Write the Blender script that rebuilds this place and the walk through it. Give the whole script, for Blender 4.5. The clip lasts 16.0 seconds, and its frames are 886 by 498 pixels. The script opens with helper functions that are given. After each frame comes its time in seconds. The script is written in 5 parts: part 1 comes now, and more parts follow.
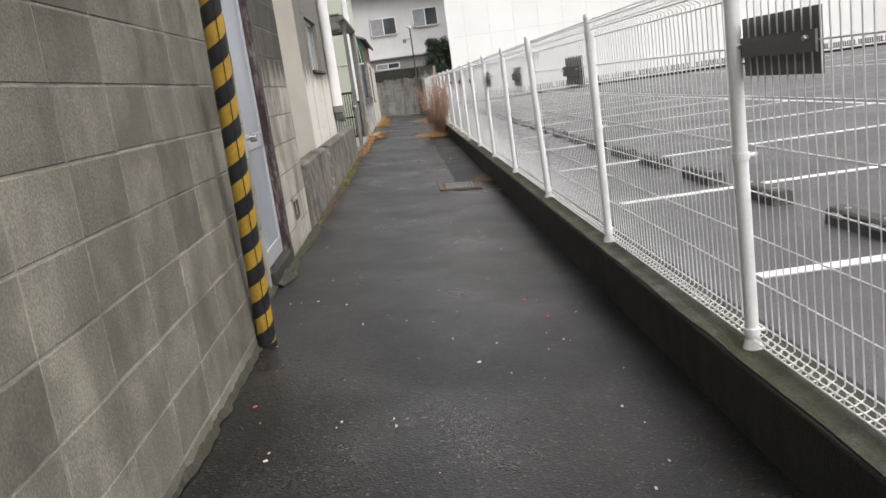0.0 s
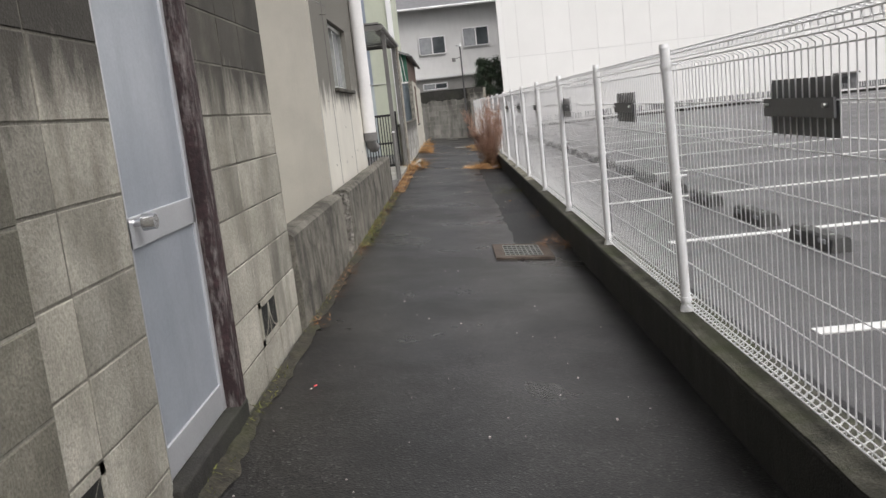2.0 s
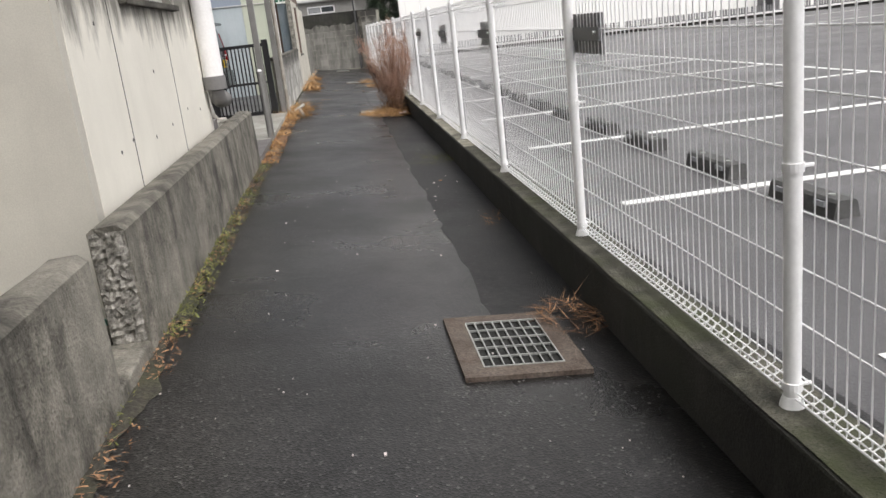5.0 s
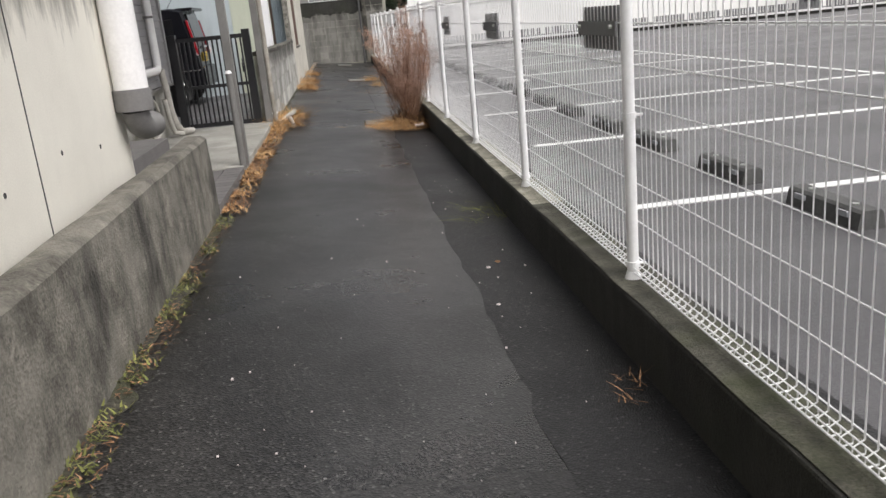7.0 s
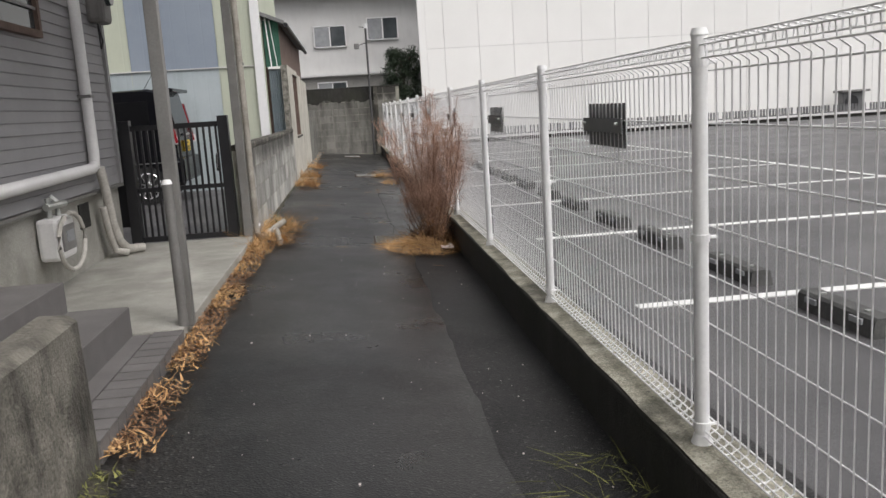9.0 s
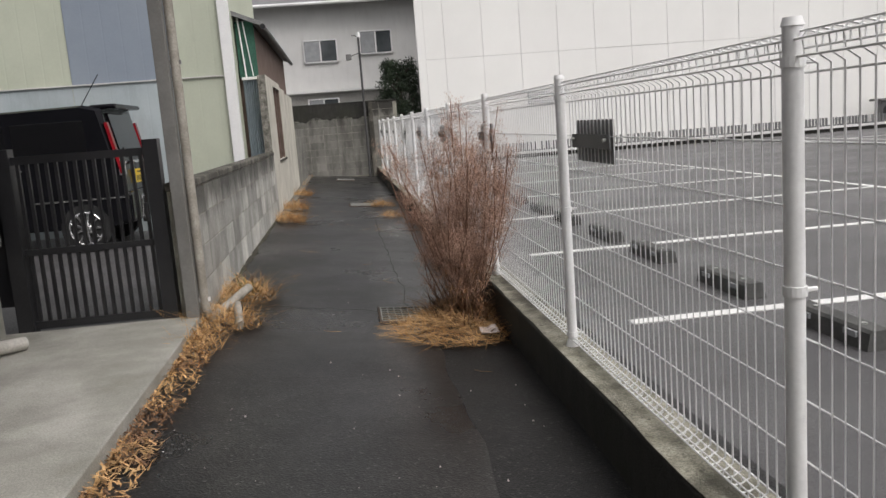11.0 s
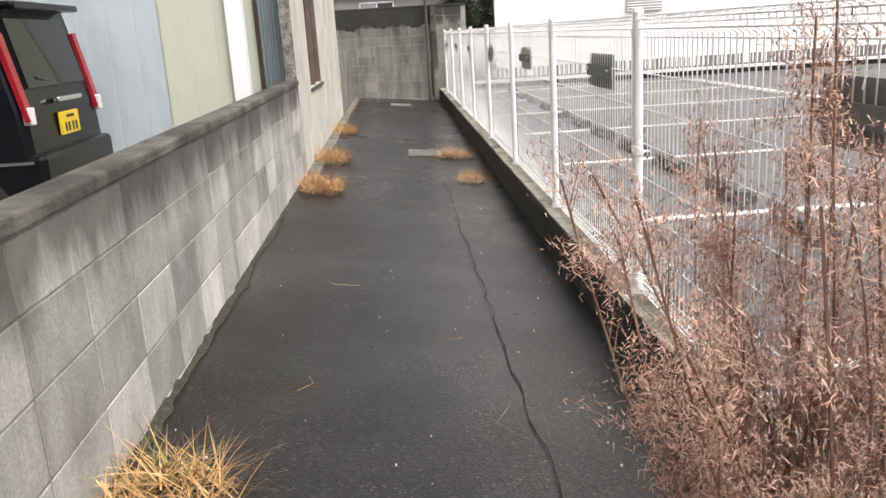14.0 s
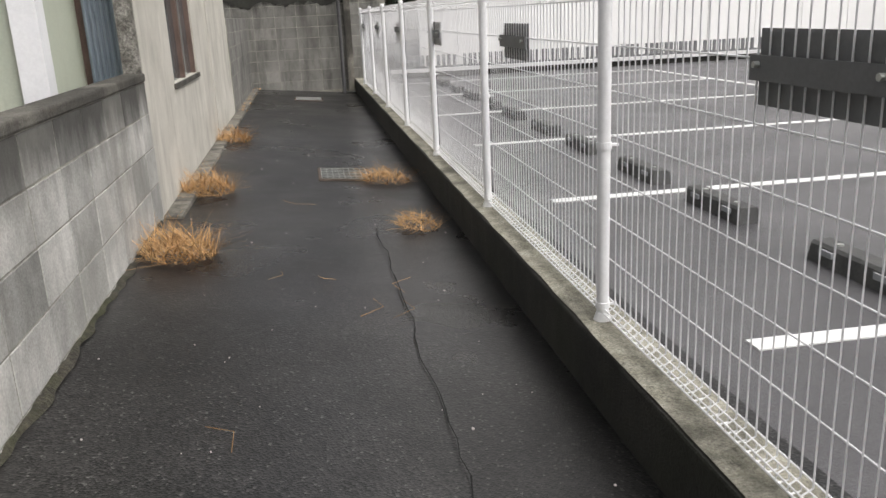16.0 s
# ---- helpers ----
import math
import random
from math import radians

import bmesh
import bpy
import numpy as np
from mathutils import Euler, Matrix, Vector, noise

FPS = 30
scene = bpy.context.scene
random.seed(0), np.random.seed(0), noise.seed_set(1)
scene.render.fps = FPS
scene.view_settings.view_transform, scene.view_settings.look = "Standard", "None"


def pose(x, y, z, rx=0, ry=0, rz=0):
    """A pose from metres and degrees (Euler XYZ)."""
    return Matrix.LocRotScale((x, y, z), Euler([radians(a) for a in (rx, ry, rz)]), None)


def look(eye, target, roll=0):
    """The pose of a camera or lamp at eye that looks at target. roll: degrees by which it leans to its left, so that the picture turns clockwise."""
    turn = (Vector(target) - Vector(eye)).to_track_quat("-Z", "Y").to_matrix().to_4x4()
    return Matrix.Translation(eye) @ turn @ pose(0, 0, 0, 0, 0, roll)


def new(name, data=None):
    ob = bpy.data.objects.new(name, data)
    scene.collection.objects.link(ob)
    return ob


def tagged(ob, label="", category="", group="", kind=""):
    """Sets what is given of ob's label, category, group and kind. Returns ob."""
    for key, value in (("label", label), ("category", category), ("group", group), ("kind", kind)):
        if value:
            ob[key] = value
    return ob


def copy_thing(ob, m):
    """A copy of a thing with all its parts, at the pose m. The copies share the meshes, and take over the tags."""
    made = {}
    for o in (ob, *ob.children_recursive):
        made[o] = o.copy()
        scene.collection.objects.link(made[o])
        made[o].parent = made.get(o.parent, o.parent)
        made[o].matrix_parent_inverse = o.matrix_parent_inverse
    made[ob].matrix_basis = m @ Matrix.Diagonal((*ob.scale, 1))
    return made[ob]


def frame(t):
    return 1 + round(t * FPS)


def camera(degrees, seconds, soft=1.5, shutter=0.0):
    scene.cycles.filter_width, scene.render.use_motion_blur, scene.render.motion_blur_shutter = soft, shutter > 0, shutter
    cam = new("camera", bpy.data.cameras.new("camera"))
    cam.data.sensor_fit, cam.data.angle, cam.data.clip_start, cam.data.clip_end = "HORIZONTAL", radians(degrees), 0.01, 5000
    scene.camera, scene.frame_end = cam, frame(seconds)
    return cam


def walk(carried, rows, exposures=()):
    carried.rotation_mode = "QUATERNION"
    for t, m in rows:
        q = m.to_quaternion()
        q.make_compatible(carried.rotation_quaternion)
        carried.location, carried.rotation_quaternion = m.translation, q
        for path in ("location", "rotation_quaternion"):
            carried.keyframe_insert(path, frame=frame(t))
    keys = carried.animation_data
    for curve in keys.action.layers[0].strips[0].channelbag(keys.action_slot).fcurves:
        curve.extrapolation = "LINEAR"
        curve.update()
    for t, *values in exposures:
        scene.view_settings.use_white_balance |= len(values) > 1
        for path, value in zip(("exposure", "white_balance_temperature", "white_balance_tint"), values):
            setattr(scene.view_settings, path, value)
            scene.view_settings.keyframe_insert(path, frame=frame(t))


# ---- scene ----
cam = camera(57.0, 16.0)
PATH = [
    (0, (0.032, -3.132, 1.182), (0.077, -1.172, 0.784), -8.0),
    (0.5, (0.057, -2.476, 1.206), (-0.01, -0.511, 0.838), -5.6),
    (1, (0.081, -1.805, 1.223), (0.042, 0.168, 0.9), -5.5),
    (1.5, (0.086, -1.111, 1.222), (-0.028, 0.855, 0.874), -5.6),
    (2, (0.037, -0.425, 1.252), (-0.011, 1.545, 0.914), -6.2),
    (2.5, (0.033, 0.281, 1.235), (0.017, 2.249, 0.875), -7.3),
    (3, (0.0, 0.888, 1.218), (0.141, 2.826, 0.747), -6.8),
    (3.2, (0.033, 1.122, 1.233), (0.196, 3.062, 0.778), -7.7),
    (5.3, (0.004, 4.029, 1.262), (0.192, 5.946, 0.723), -6.5),
    (5.5, (0.001, 4.319, 1.261), (0.165, 6.246, 0.752), -7.8),
    (6, (0.004, 5.065, 1.242), (0.113, 6.993, 0.721), -6.3),
    (6.5, (0.006, 5.742, 1.251), (0.212, 7.666, 0.746), -7.0),
    (7, (0.03, 6.425, 1.255), (0.219, 8.338, 0.703), -5.4),
    (7.5, (0.041, 7.108, 1.287), (0.26, 9.035, 0.796), -4.8),
    (8, (0.076, 7.774, 1.279), (0.238, 9.722, 0.856), -3.2),
    (8.5, (0.074, 8.447, 1.266), (0.383, 10.375, 0.833), -4.1),
    (9, (0.064, 9.145, 1.258), (0.269, 11.104, 0.913), -3.6),
    (9.5, (0.043, 9.771, 1.25), (0.311, 11.726, 0.922), -3.5),
    (9.7, (0.052, 10.038, 1.241), (0.303, 11.998, 0.931), -4.2),
    (11.8, (0.116, 12.942, 1.303), (0.313, 14.908, 0.995), -4.8),
    (12, (0.126, 13.269, 1.312), (0.306, 15.235, 0.989), -5.2),
    (12.5, (0.097, 13.993, 1.316), (0.25, 15.954, 0.956), -4.7),
    (13, (0.028, 14.698, 1.359), (0.134, 16.657, 0.971), -6.4),
    (13.5, (0.044, 15.3, 1.302), (-0.005, 17.244, 0.835), -4.8),
    (14, (0.043, 15.88, 1.386), (0.127, 17.812, 0.873), -3.5),
    (14.5, (0.078, 16.608, 1.318), (0.131, 18.53, 0.765), -4.5),
    (15, (0.09, 17.311, 1.326), (0.303, 19.232, 0.811), -4.6),
    (15.5, (0.116, 18.014, 1.327), (0.347, 19.937, 0.828), -5.3),
    (16, (0.074, 18.731, 1.294), (0.369, 20.629, 0.738), -2.7),
]
walk(cam, [(t, look(eye, target, roll)) for t, eye, target, roll in PATH],
     [(0.0, 0.56, 6500, 12), (1.0, 0.27, 6500, 12), (1.5, 0.12, 6500, 12), (2.0, 0.3, 6500, 12), (2.5, 0.14, 6500, 12), (3.0, 0.46, 6500, 12), (5.5, 0.62, 6500, 12), (7.0, 0.52, 6500, 12), (8.0, 0.46, 6500, 12), (8.5, 0.32, 6500, 12), (9.0, 0.22, 6500, 12), (9.7, 0.1, 6500, 12), (12.5, 0.2, 6650, 12), (13.2, 0.4, 6650, 12), (14.0, 0.95, 6650, 14), (14.5, 0.55, 6650, 14), (15.0, 0.72, 6550, 12), (15.5, 0.38, 6500, 12), (16.0, 0.45, 6500, 12)])

# ---- light ----
world = bpy.data.worlds.new("world")
scene.world = world
world.use_nodes = True
wn = world.node_tree
sky = wn.nodes.new("ShaderNodeTexSky")
sky.sky_type = "NISHITA"
sky.sun_disc = False
sky.sun_elevation, sky.sun_rotation = radians(55), radians(140)
sky.air_density, sky.dust_density, sky.ozone_density = 1.0, 6.0, 1.0
grey = wn.nodes.new("ShaderNodeHueSaturation")
grey.inputs["Saturation"].default_value = 0.12
wn.links.new(sky.outputs[0], grey.inputs["Color"])
back = wn.nodes["Background"]
wn.links.new(grey.outputs[0], back.inputs["Color"])
back.inputs["Strength"].default_value = 0.13
sun = new("sun", bpy.data.lights.new("sun", "SUN"))
sun.data.energy, sun.data.angle, sun.data.color = 0.9, radians(40), (1.0, 0.97, 0.93)
sun.matrix_world = look((6, -7, 13), (0, 0, 0))


# ---- materials ----
def material(name, a, b, scale=3.0, rough=0.85, bump=0.15, grain=90.0, grit=0.25, metal=0.0,
             streak=0.0, stain=(0.03, 0.03, 0.025), blotch=0.0, blot=(0.06, 0.075, 0.03), rnd=0.0, island=0.0, gloss=0.0,
             runs=0.0, run_scale=16.0, mark=None, stones=0.0, pits=0.0):
    m = bpy.data.materials.new(name)
    m.use_nodes = True
    n, l = m.node_tree.nodes, m.node_tree.links
    bsdf = n["Principled BSDF"]
    geo = n.new("ShaderNodeNewGeometry")

    def noisy(s, detail=4.0, squash=(1, 1, 1), rougher=0.6):
        mp = n.new("ShaderNodeMapping")
        mp.inputs["Scale"].default_value = squash
        l.new(geo.outputs["Position"], mp.inputs["Vector"])
        t = n.new("ShaderNodeTexNoise")
        t.inputs["Scale"].default_value, t.inputs["Detail"].default_value, t.inputs["Roughness"].default_value = s, detail, rougher
        l.new(mp.outputs[0], t.inputs["Vector"])
        return t.outputs["Fac"]

    def ramp(src, lo, hi, top=1.0):
        r = n.new("ShaderNodeMapRange")
        r.inputs["From Min"].default_value, r.inputs["From Max"].default_value = lo, hi
        r.inputs["To Min"].default_value, r.inputs["To Max"].default_value = 0.0, top
        l.new(src, r.inputs["Value"])
        return r.outputs[0]

    def mixed(fac, x, y, how="MIX"):
        k = n.new("ShaderNodeMix")
        k.data_type, k.blend_type = "RGBA", how
        for sock, v in ((k.inputs[0], fac), (k.inputs[6], x), (k.inputs[7], y)):
            if isinstance(v, (tuple, float, int)):
                sock.default_value = (*v, 1.0) if isinstance(v, tuple) else v
            else:
                l.new(v, sock)
        return k.outputs[2]

    def times(col, val, lo, hi):
        r = n.new("ShaderNodeMapRange")
        r.inputs["To Min"].default_value, r.inputs["To Max"].default_value = lo, hi
        l.new(val, r.inputs["Value"])
        k = n.new("ShaderNodeVectorMath")
        k.operation = "SCALE"
        l.new(col, k.inputs[0])
        l.new(r.outputs[0], k.inputs["Scale"])
        return k.outputs[0]

    col = mixed(ramp(noisy(scale, 6.0), 0.35, 0.68), a, b)
    fine = noisy(grain, 3.0)
    if grit:
        col = times(col, ramp(fine, 0.3, 0.7), 1 - grit, 1 + grit)
    if streak:
        col = mixed(ramp(noisy(3.4, 8.0, (1.0, 1.0, 0.24), 0.66), 0.48, 0.66, streak), col, stain)
    if runs:
        col = mixed(ramp(noisy(run_scale, 7.0, (1.0, 1.0, 0.24), 0.68), 0.48, 0.68, runs), col, stain)
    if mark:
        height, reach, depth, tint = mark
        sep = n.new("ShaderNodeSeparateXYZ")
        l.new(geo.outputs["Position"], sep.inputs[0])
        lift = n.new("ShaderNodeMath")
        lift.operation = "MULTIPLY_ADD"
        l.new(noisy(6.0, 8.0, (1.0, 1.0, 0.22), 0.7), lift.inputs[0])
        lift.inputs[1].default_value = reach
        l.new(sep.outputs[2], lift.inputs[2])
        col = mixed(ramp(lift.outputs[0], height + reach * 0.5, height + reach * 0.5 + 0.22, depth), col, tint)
    if pits:
        col = mixed(ramp(noisy(38.0, 4.0), 0.60, 0.70, pits), col, stain)
    if blotch:
        col = mixed(ramp(noisy(2.3, 6.0), 0.48, 0.64, blotch), col, blot)
    if stones:
        cell = n.new("ShaderNodeTexVoronoi")
        cell.inputs["Scale"].default_value = 115.0
        l.new(geo.outputs["Position"], cell.inputs["Vector"])
        tone = n.new("ShaderNodeSeparateColor")
        l.new(cell.outputs["Color"], tone.inputs[0])
        col = times(col, ramp(tone.outputs[0], 0.0, 1.0), 1 - stones, 1 + stones)
        col = mixed(ramp(tone.outputs[1], 0.955, 0.985, 0.55), col, (0.15, 0.146, 0.138))
        patchy = ramp(noisy(0.8, 5.0, (1.0, 0.55, 1.0)), 0.42, 0.62)
        col = times(col, patchy, 0.72, 1.2)
    if rnd:
        info = n.new("ShaderNodeObjectInfo")
        col = times(col, info.outputs["Random"], 1 - rnd, 1 + rnd)
    if island:
        col = times(col, geo.outputs["Random Per Island"], 1 - island, 1 + island)
    l.new(col, bsdf.inputs["Base Color"])
    bsdf.inputs["Metallic"].default_value = metal
    if gloss:
        r = n.new("ShaderNodeMapRange")
        r.inputs["From Min"].default_value, r.inputs["From Max"].default_value = 0.35, 0.7
        r.inputs["To Min"].default_value, r.inputs["To Max"].default_value = rough, rough - gloss
        l.new(noisy(0.9, 5.0), r.inputs["Value"])
        l.new(r.outputs[0], bsdf.inputs["Roughness"])
    else:
        bsdf.inputs["Roughness"].default_value = rough
    if bump:
        bp = n.new("ShaderNodeBump")
        bp.inputs["Strength"].default_value, bp.inputs["Distance"].default_value = bump, 0.01
        l.new(cell.outputs["Distance"] if stones else fine, bp.inputs["Height"])
        l.new(bp.outputs[0], bsdf.inputs["Normal"])
    return m


def clear(name, col, rough=0.05, alpha=1.0):
    m = bpy.data.materials.new(name)
    m.use_nodes = True
    b = m.node_tree.nodes["Principled BSDF"]
    b.inputs["Base Color"].default_value = (*col, 1)
    b.inputs["Roughness"].default_value = rough
    b.inputs["Transmission Weight"].default_value = alpha
    return m


ASPHALT = material("asphalt", (0.0115, 0.0109, 0.0104), (0.024, 0.0229, 0.0218), 1.1, 0.43, 0.14, 95, 0.5, gloss=0.22, blotch=0.3, blot=(0.034, 0.0325, 0.031), stones=0.85)
PATCH = material("asphalt_patch", (0.0085, 0.0082, 0.008), (0.017, 0.0164, 0.016), 1.8, 0.6, 0.3, 170, 0.6, gloss=0.12, blotch=0.3, blot=(0.024, 0.0235, 0.023), stones=0.85)
LOT = material("lot_asphalt", (0.080, 0.077, 0.080), (0.102, 0.099, 0.102), 0.7, 0.55, 0.4, 150, 0.35, gloss=0.2, blotch=0.3, blot=(0.06, 0.058, 0.06))
CRACK = material("crack", (0.012, 0.012, 0.012), (0.02, 0.02, 0.018), 5, 0.95)
BLOCK = material("grey_block", (0.14, 0.132, 0.105), (0.25, 0.237, 0.19), 2.6, 0.92, 0.5, 110, 0.3, streak=0.5, stain=(0.06, 0.055, 0.041), rnd=0.22, blotch=0.65, blot=(0.088, 0.081, 0.058), pits=0.3, mark=(1.75, 0.9, 0.6, (0.055, 0.05, 0.039)))
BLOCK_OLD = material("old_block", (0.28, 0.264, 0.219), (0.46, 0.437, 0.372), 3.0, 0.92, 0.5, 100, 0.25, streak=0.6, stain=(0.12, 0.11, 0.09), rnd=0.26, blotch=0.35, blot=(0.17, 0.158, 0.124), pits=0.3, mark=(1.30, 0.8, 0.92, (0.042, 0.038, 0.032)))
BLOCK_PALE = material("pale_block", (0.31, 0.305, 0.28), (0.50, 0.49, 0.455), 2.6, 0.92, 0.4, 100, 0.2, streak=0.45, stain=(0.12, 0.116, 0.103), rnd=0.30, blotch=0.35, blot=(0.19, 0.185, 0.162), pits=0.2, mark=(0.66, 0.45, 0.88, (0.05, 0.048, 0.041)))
BLOCK_END = material("weathered_block", (0.15, 0.146, 0.13), (0.24, 0.233, 0.21), 1.2, 0.92, 0.3, 90, 0.15, streak=0.6, stain=(0.055, 0.052, 0.044), rnd=0.16, runs=0.6, run_scale=5.0, mark=(1.5, 0.9, 0.9, (0.028, 0.026, 0.022)))
MORTAR = material("mortar", (0.21, 0.203, 0.17), (0.37, 0.357, 0.30), 5, 0.95, 0.3, 140, 0.2, streak=0.6, stain=(0.06, 0.057, 0.046))
MORTAR_OLD = material("dark_mortar", (0.10, 0.093, 0.077), (0.22, 0.207, 0.174), 7, 0.95, 0.4, 140, 0.3)
CONCRETE = material("stained_concrete", (0.095, 0.088, 0.071), (0.25, 0.233, 0.195), 7.5, 0.9, 0.9, 70, 0.35, streak=0.95, stain=(0.022, 0.0205, 0.0165), blotch=0.35, blot=(0.33, 0.31, 0.262), runs=0.45, run_scale=5.0, pits=0.6, mark=(0.52, 0.34, 0.75, (0.028, 0.026, 0.021)))
ROUGH = material("broken_concrete", (0.10, 0.095, 0.08), (0.30, 0.285, 0.255), 14, 0.95, 1.0, 60, 0.5)
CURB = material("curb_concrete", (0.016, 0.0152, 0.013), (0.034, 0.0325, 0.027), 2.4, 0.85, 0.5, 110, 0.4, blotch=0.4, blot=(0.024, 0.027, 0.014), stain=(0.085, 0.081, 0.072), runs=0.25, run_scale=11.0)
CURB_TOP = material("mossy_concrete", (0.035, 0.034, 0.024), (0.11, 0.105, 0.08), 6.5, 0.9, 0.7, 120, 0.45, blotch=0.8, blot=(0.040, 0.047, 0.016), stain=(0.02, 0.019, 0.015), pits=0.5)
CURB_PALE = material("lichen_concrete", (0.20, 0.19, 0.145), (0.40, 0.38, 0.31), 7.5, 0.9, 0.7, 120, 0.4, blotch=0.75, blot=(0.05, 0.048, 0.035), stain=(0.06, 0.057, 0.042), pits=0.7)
GROUT = material("dark_grout", (0.035, 0.033, 0.032), (0.05, 0.048, 0.046), 6, 0.9)
LAMP = material("dark_post_paint", (0.055, 0.054, 0.055), (0.08, 0.078, 0.078), 4, 0.5, 0.05, 80, 0.1)
PLINTH = material("landing_concrete", (0.25, 0.243, 0.213), (0.39, 0.38, 0.345), 2, 0.85, 0.3, 120, 0.2, blotch=0.4, blot=(0.15, 0.145, 0.12))
DIRT = material("dirt", (0.026, 0.024, 0.018), (0.055, 0.049, 0.034), 14, 0.95, 0.9, 60, 0.5, blotch=0.5, blot=(0.045, 0.05, 0.017))
RENDERWALL = material("cream_render", (0.67, 0.645, 0.57), (0.75, 0.725, 0.645), 1.5, 0.85, 0.25, 140, 0.06, streak=0.12, stain=(0.36, 0.34, 0.29), mark=(1.36, 0.9, 0.85, (0.085, 0.079, 0.066)))
BEIGE = material("beige_render", (0.42, 0.40, 0.35), (0.49, 0.47, 0.41), 1.5, 0.85, 0.15, 160, 0.06, streak=0.15, stain=(0.27, 0.25, 0.22))
TALLWALL = material("painted_wall", (0.48, 0.46, 0.40), (0.61, 0.585, 0.515), 1.5, 0.85, 0.2, 140, 0.1, streak=0.45, stain=(0.24, 0.225, 0.19), blotch=0.3, blot=(0.30, 0.285, 0.24))
SIDING = material("grey_siding", (0.235, 0.23, 0.235), (0.28, 0.275, 0.28), 2, 0.6, 0.05, 120, 0.06)
TILE = material("grey_tile", (0.115, 0.108, 0.104), (0.15, 0.142, 0.137), 5, 0.7, 0.2, 160, 0.12, rnd=0.1)
WHITE = material("white_paint", (0.80, 0.80, 0.80), (0.86, 0.86, 0.85), 3, 0.35, 0.02, 60, 0.04)
WIRE = material("white_coated_wire", (0.82, 0.82, 0.82), (0.88, 0.88, 0.88), 3, 0.4, 0.0, 60, 0.03)
LINE = material("road_paint", (0.70, 0.70, 0.69), (0.82, 0.82, 0.80), 3, 0.7, 0.15, 150, 0.15)
PVC = material("white_pipe", (0.70, 0.69, 0.68), (0.78, 0.77, 0.76), 3, 0.4, 0.02, 60, 0.05)
GREYPVC = material("grey_pipe", (0.15, 0.145, 0.14), (0.2, 0.195, 0.19), 4, 0.55, 0.05, 60, 0.08)
OLDPIPE = material("weathered_pipe", (0.24, 0.22, 0.185), (0.38, 0.355, 0.31), 9, 0.6, 0.1, 90, 0.2)
STEEL = material("grey_steel", (0.17, 0.165, 0.155), (0.22, 0.215, 0.205), 4, 0.5, 0.05, 80, 0.08, metal=0.2)
GALV = material("galvanised_steel", (0.42, 0.43, 0.41), (0.56, 0.57, 0.54), 20, 0.4, 0.05, 90, 0.1, metal=0.7)
RUST = material("rusty_frame", (0.07, 0.05, 0.038), (0.13, 0.105, 0.085), 9, 0.85, 0.5, 90, 0.4, blotch=0.5, blot=(0.05, 0.045, 0.038))
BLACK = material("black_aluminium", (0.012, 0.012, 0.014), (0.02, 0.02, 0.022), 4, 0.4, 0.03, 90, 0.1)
PLATE = material("dark_grey_plate", (0.13, 0.13, 0.132), (0.165, 0.165, 0.167), 4, 0.5, 0.03, 90, 0.08)
RUBBER = material("wheel_stop_rubber", (0.06, 0.06, 0.058), (0.105, 0.105, 0.10), 6, 0.85, 0.3, 90, 0.2)
ALU = material("door_aluminium", (0.33, 0.36, 0.40), (0.42, 0.45, 0.49), 1.5, 0.38, 0.03, 90, 0.06, metal=0.25, stain=(0.25, 0.27, 0.30), runs=0.35, run_scale=7.0)
ALUTRIM = material("trim_aluminium", (0.55, 0.56, 0.58), (0.63, 0.64, 0.66), 2, 0.35, 0.02, 90, 0.05, metal=0.5)
BROWN = material("peeling_brown_wood", (0.020, 0.010, 0.011), (0.045, 0.022, 0.023), 8, 0.7, 0.8, 40, 0.5, stain=(0.33, 0.305, 0.29), runs=0.6, run_scale=30.0)
YELLOW = material("yellow_tape", (0.40, 0.245, 0.03), (0.50, 0.31, 0.045), 9, 0.55, 0.1, 60, 0.15, blotch=0.3, blot=(0.20, 0.125, 0.03))
TAPE = material("black_tape", (0.012, 0.012, 0.014), (0.028, 0.028, 0.03), 9, 0.55, 0.1, 60, 0.2)
TIN_BLUE = material("pale_blue_sheet", (0.40, 0.455, 0.475), (0.46, 0.515, 0.53), 1, 0.6, 0.03, 90, 0.05, streak=0.12, stain=(0.2, 0.22, 0.22), runs=0.3, run_scale=3.5)
TIN_SLATE = material("slate_blue_sheet", (0.24, 0.28, 0.335), (0.28, 0.32, 0.37), 1, 0.6, 0.03, 90, 0.05)
TIN_GREEN = material("pale_green_sheet", (0.47, 0.50, 0.40), (0.53, 0.56, 0.45), 1, 0.6, 0.03, 90, 0.05, streak=0.12, stain=(0.3, 0.3, 0.24))
CORR = material("corrugated_steel", (0.17, 0.21, 0.245), (0.23, 0.265, 0.30), 2, 0.5, 0.03, 90, 0.08)
NET = material("green_net", (0.03, 0.10, 0.07), (0.045, 0.14, 0.10), 5, 0.8, 0.2, 60, 0.3)
BROWNWALL = material("brown_boards", (0.10, 0.065, 0.05), (0.15, 0.10, 0.08), 4, 0.8, 0.2, 60, 0.2)
ROOF = material("grey_roof_tile", (0.16, 0.16, 0.165), (0.22, 0.22, 0.225), 3, 0.6, 0.1, 60, 0.12)
HOUSE = material("white_house_wall", (0.66, 0.655, 0.64), (0.73, 0.725, 0.71), 0.7, 0.85, 0.1, 60, 0.04, streak=0.15, stain=(0.45, 0.44, 0.42))
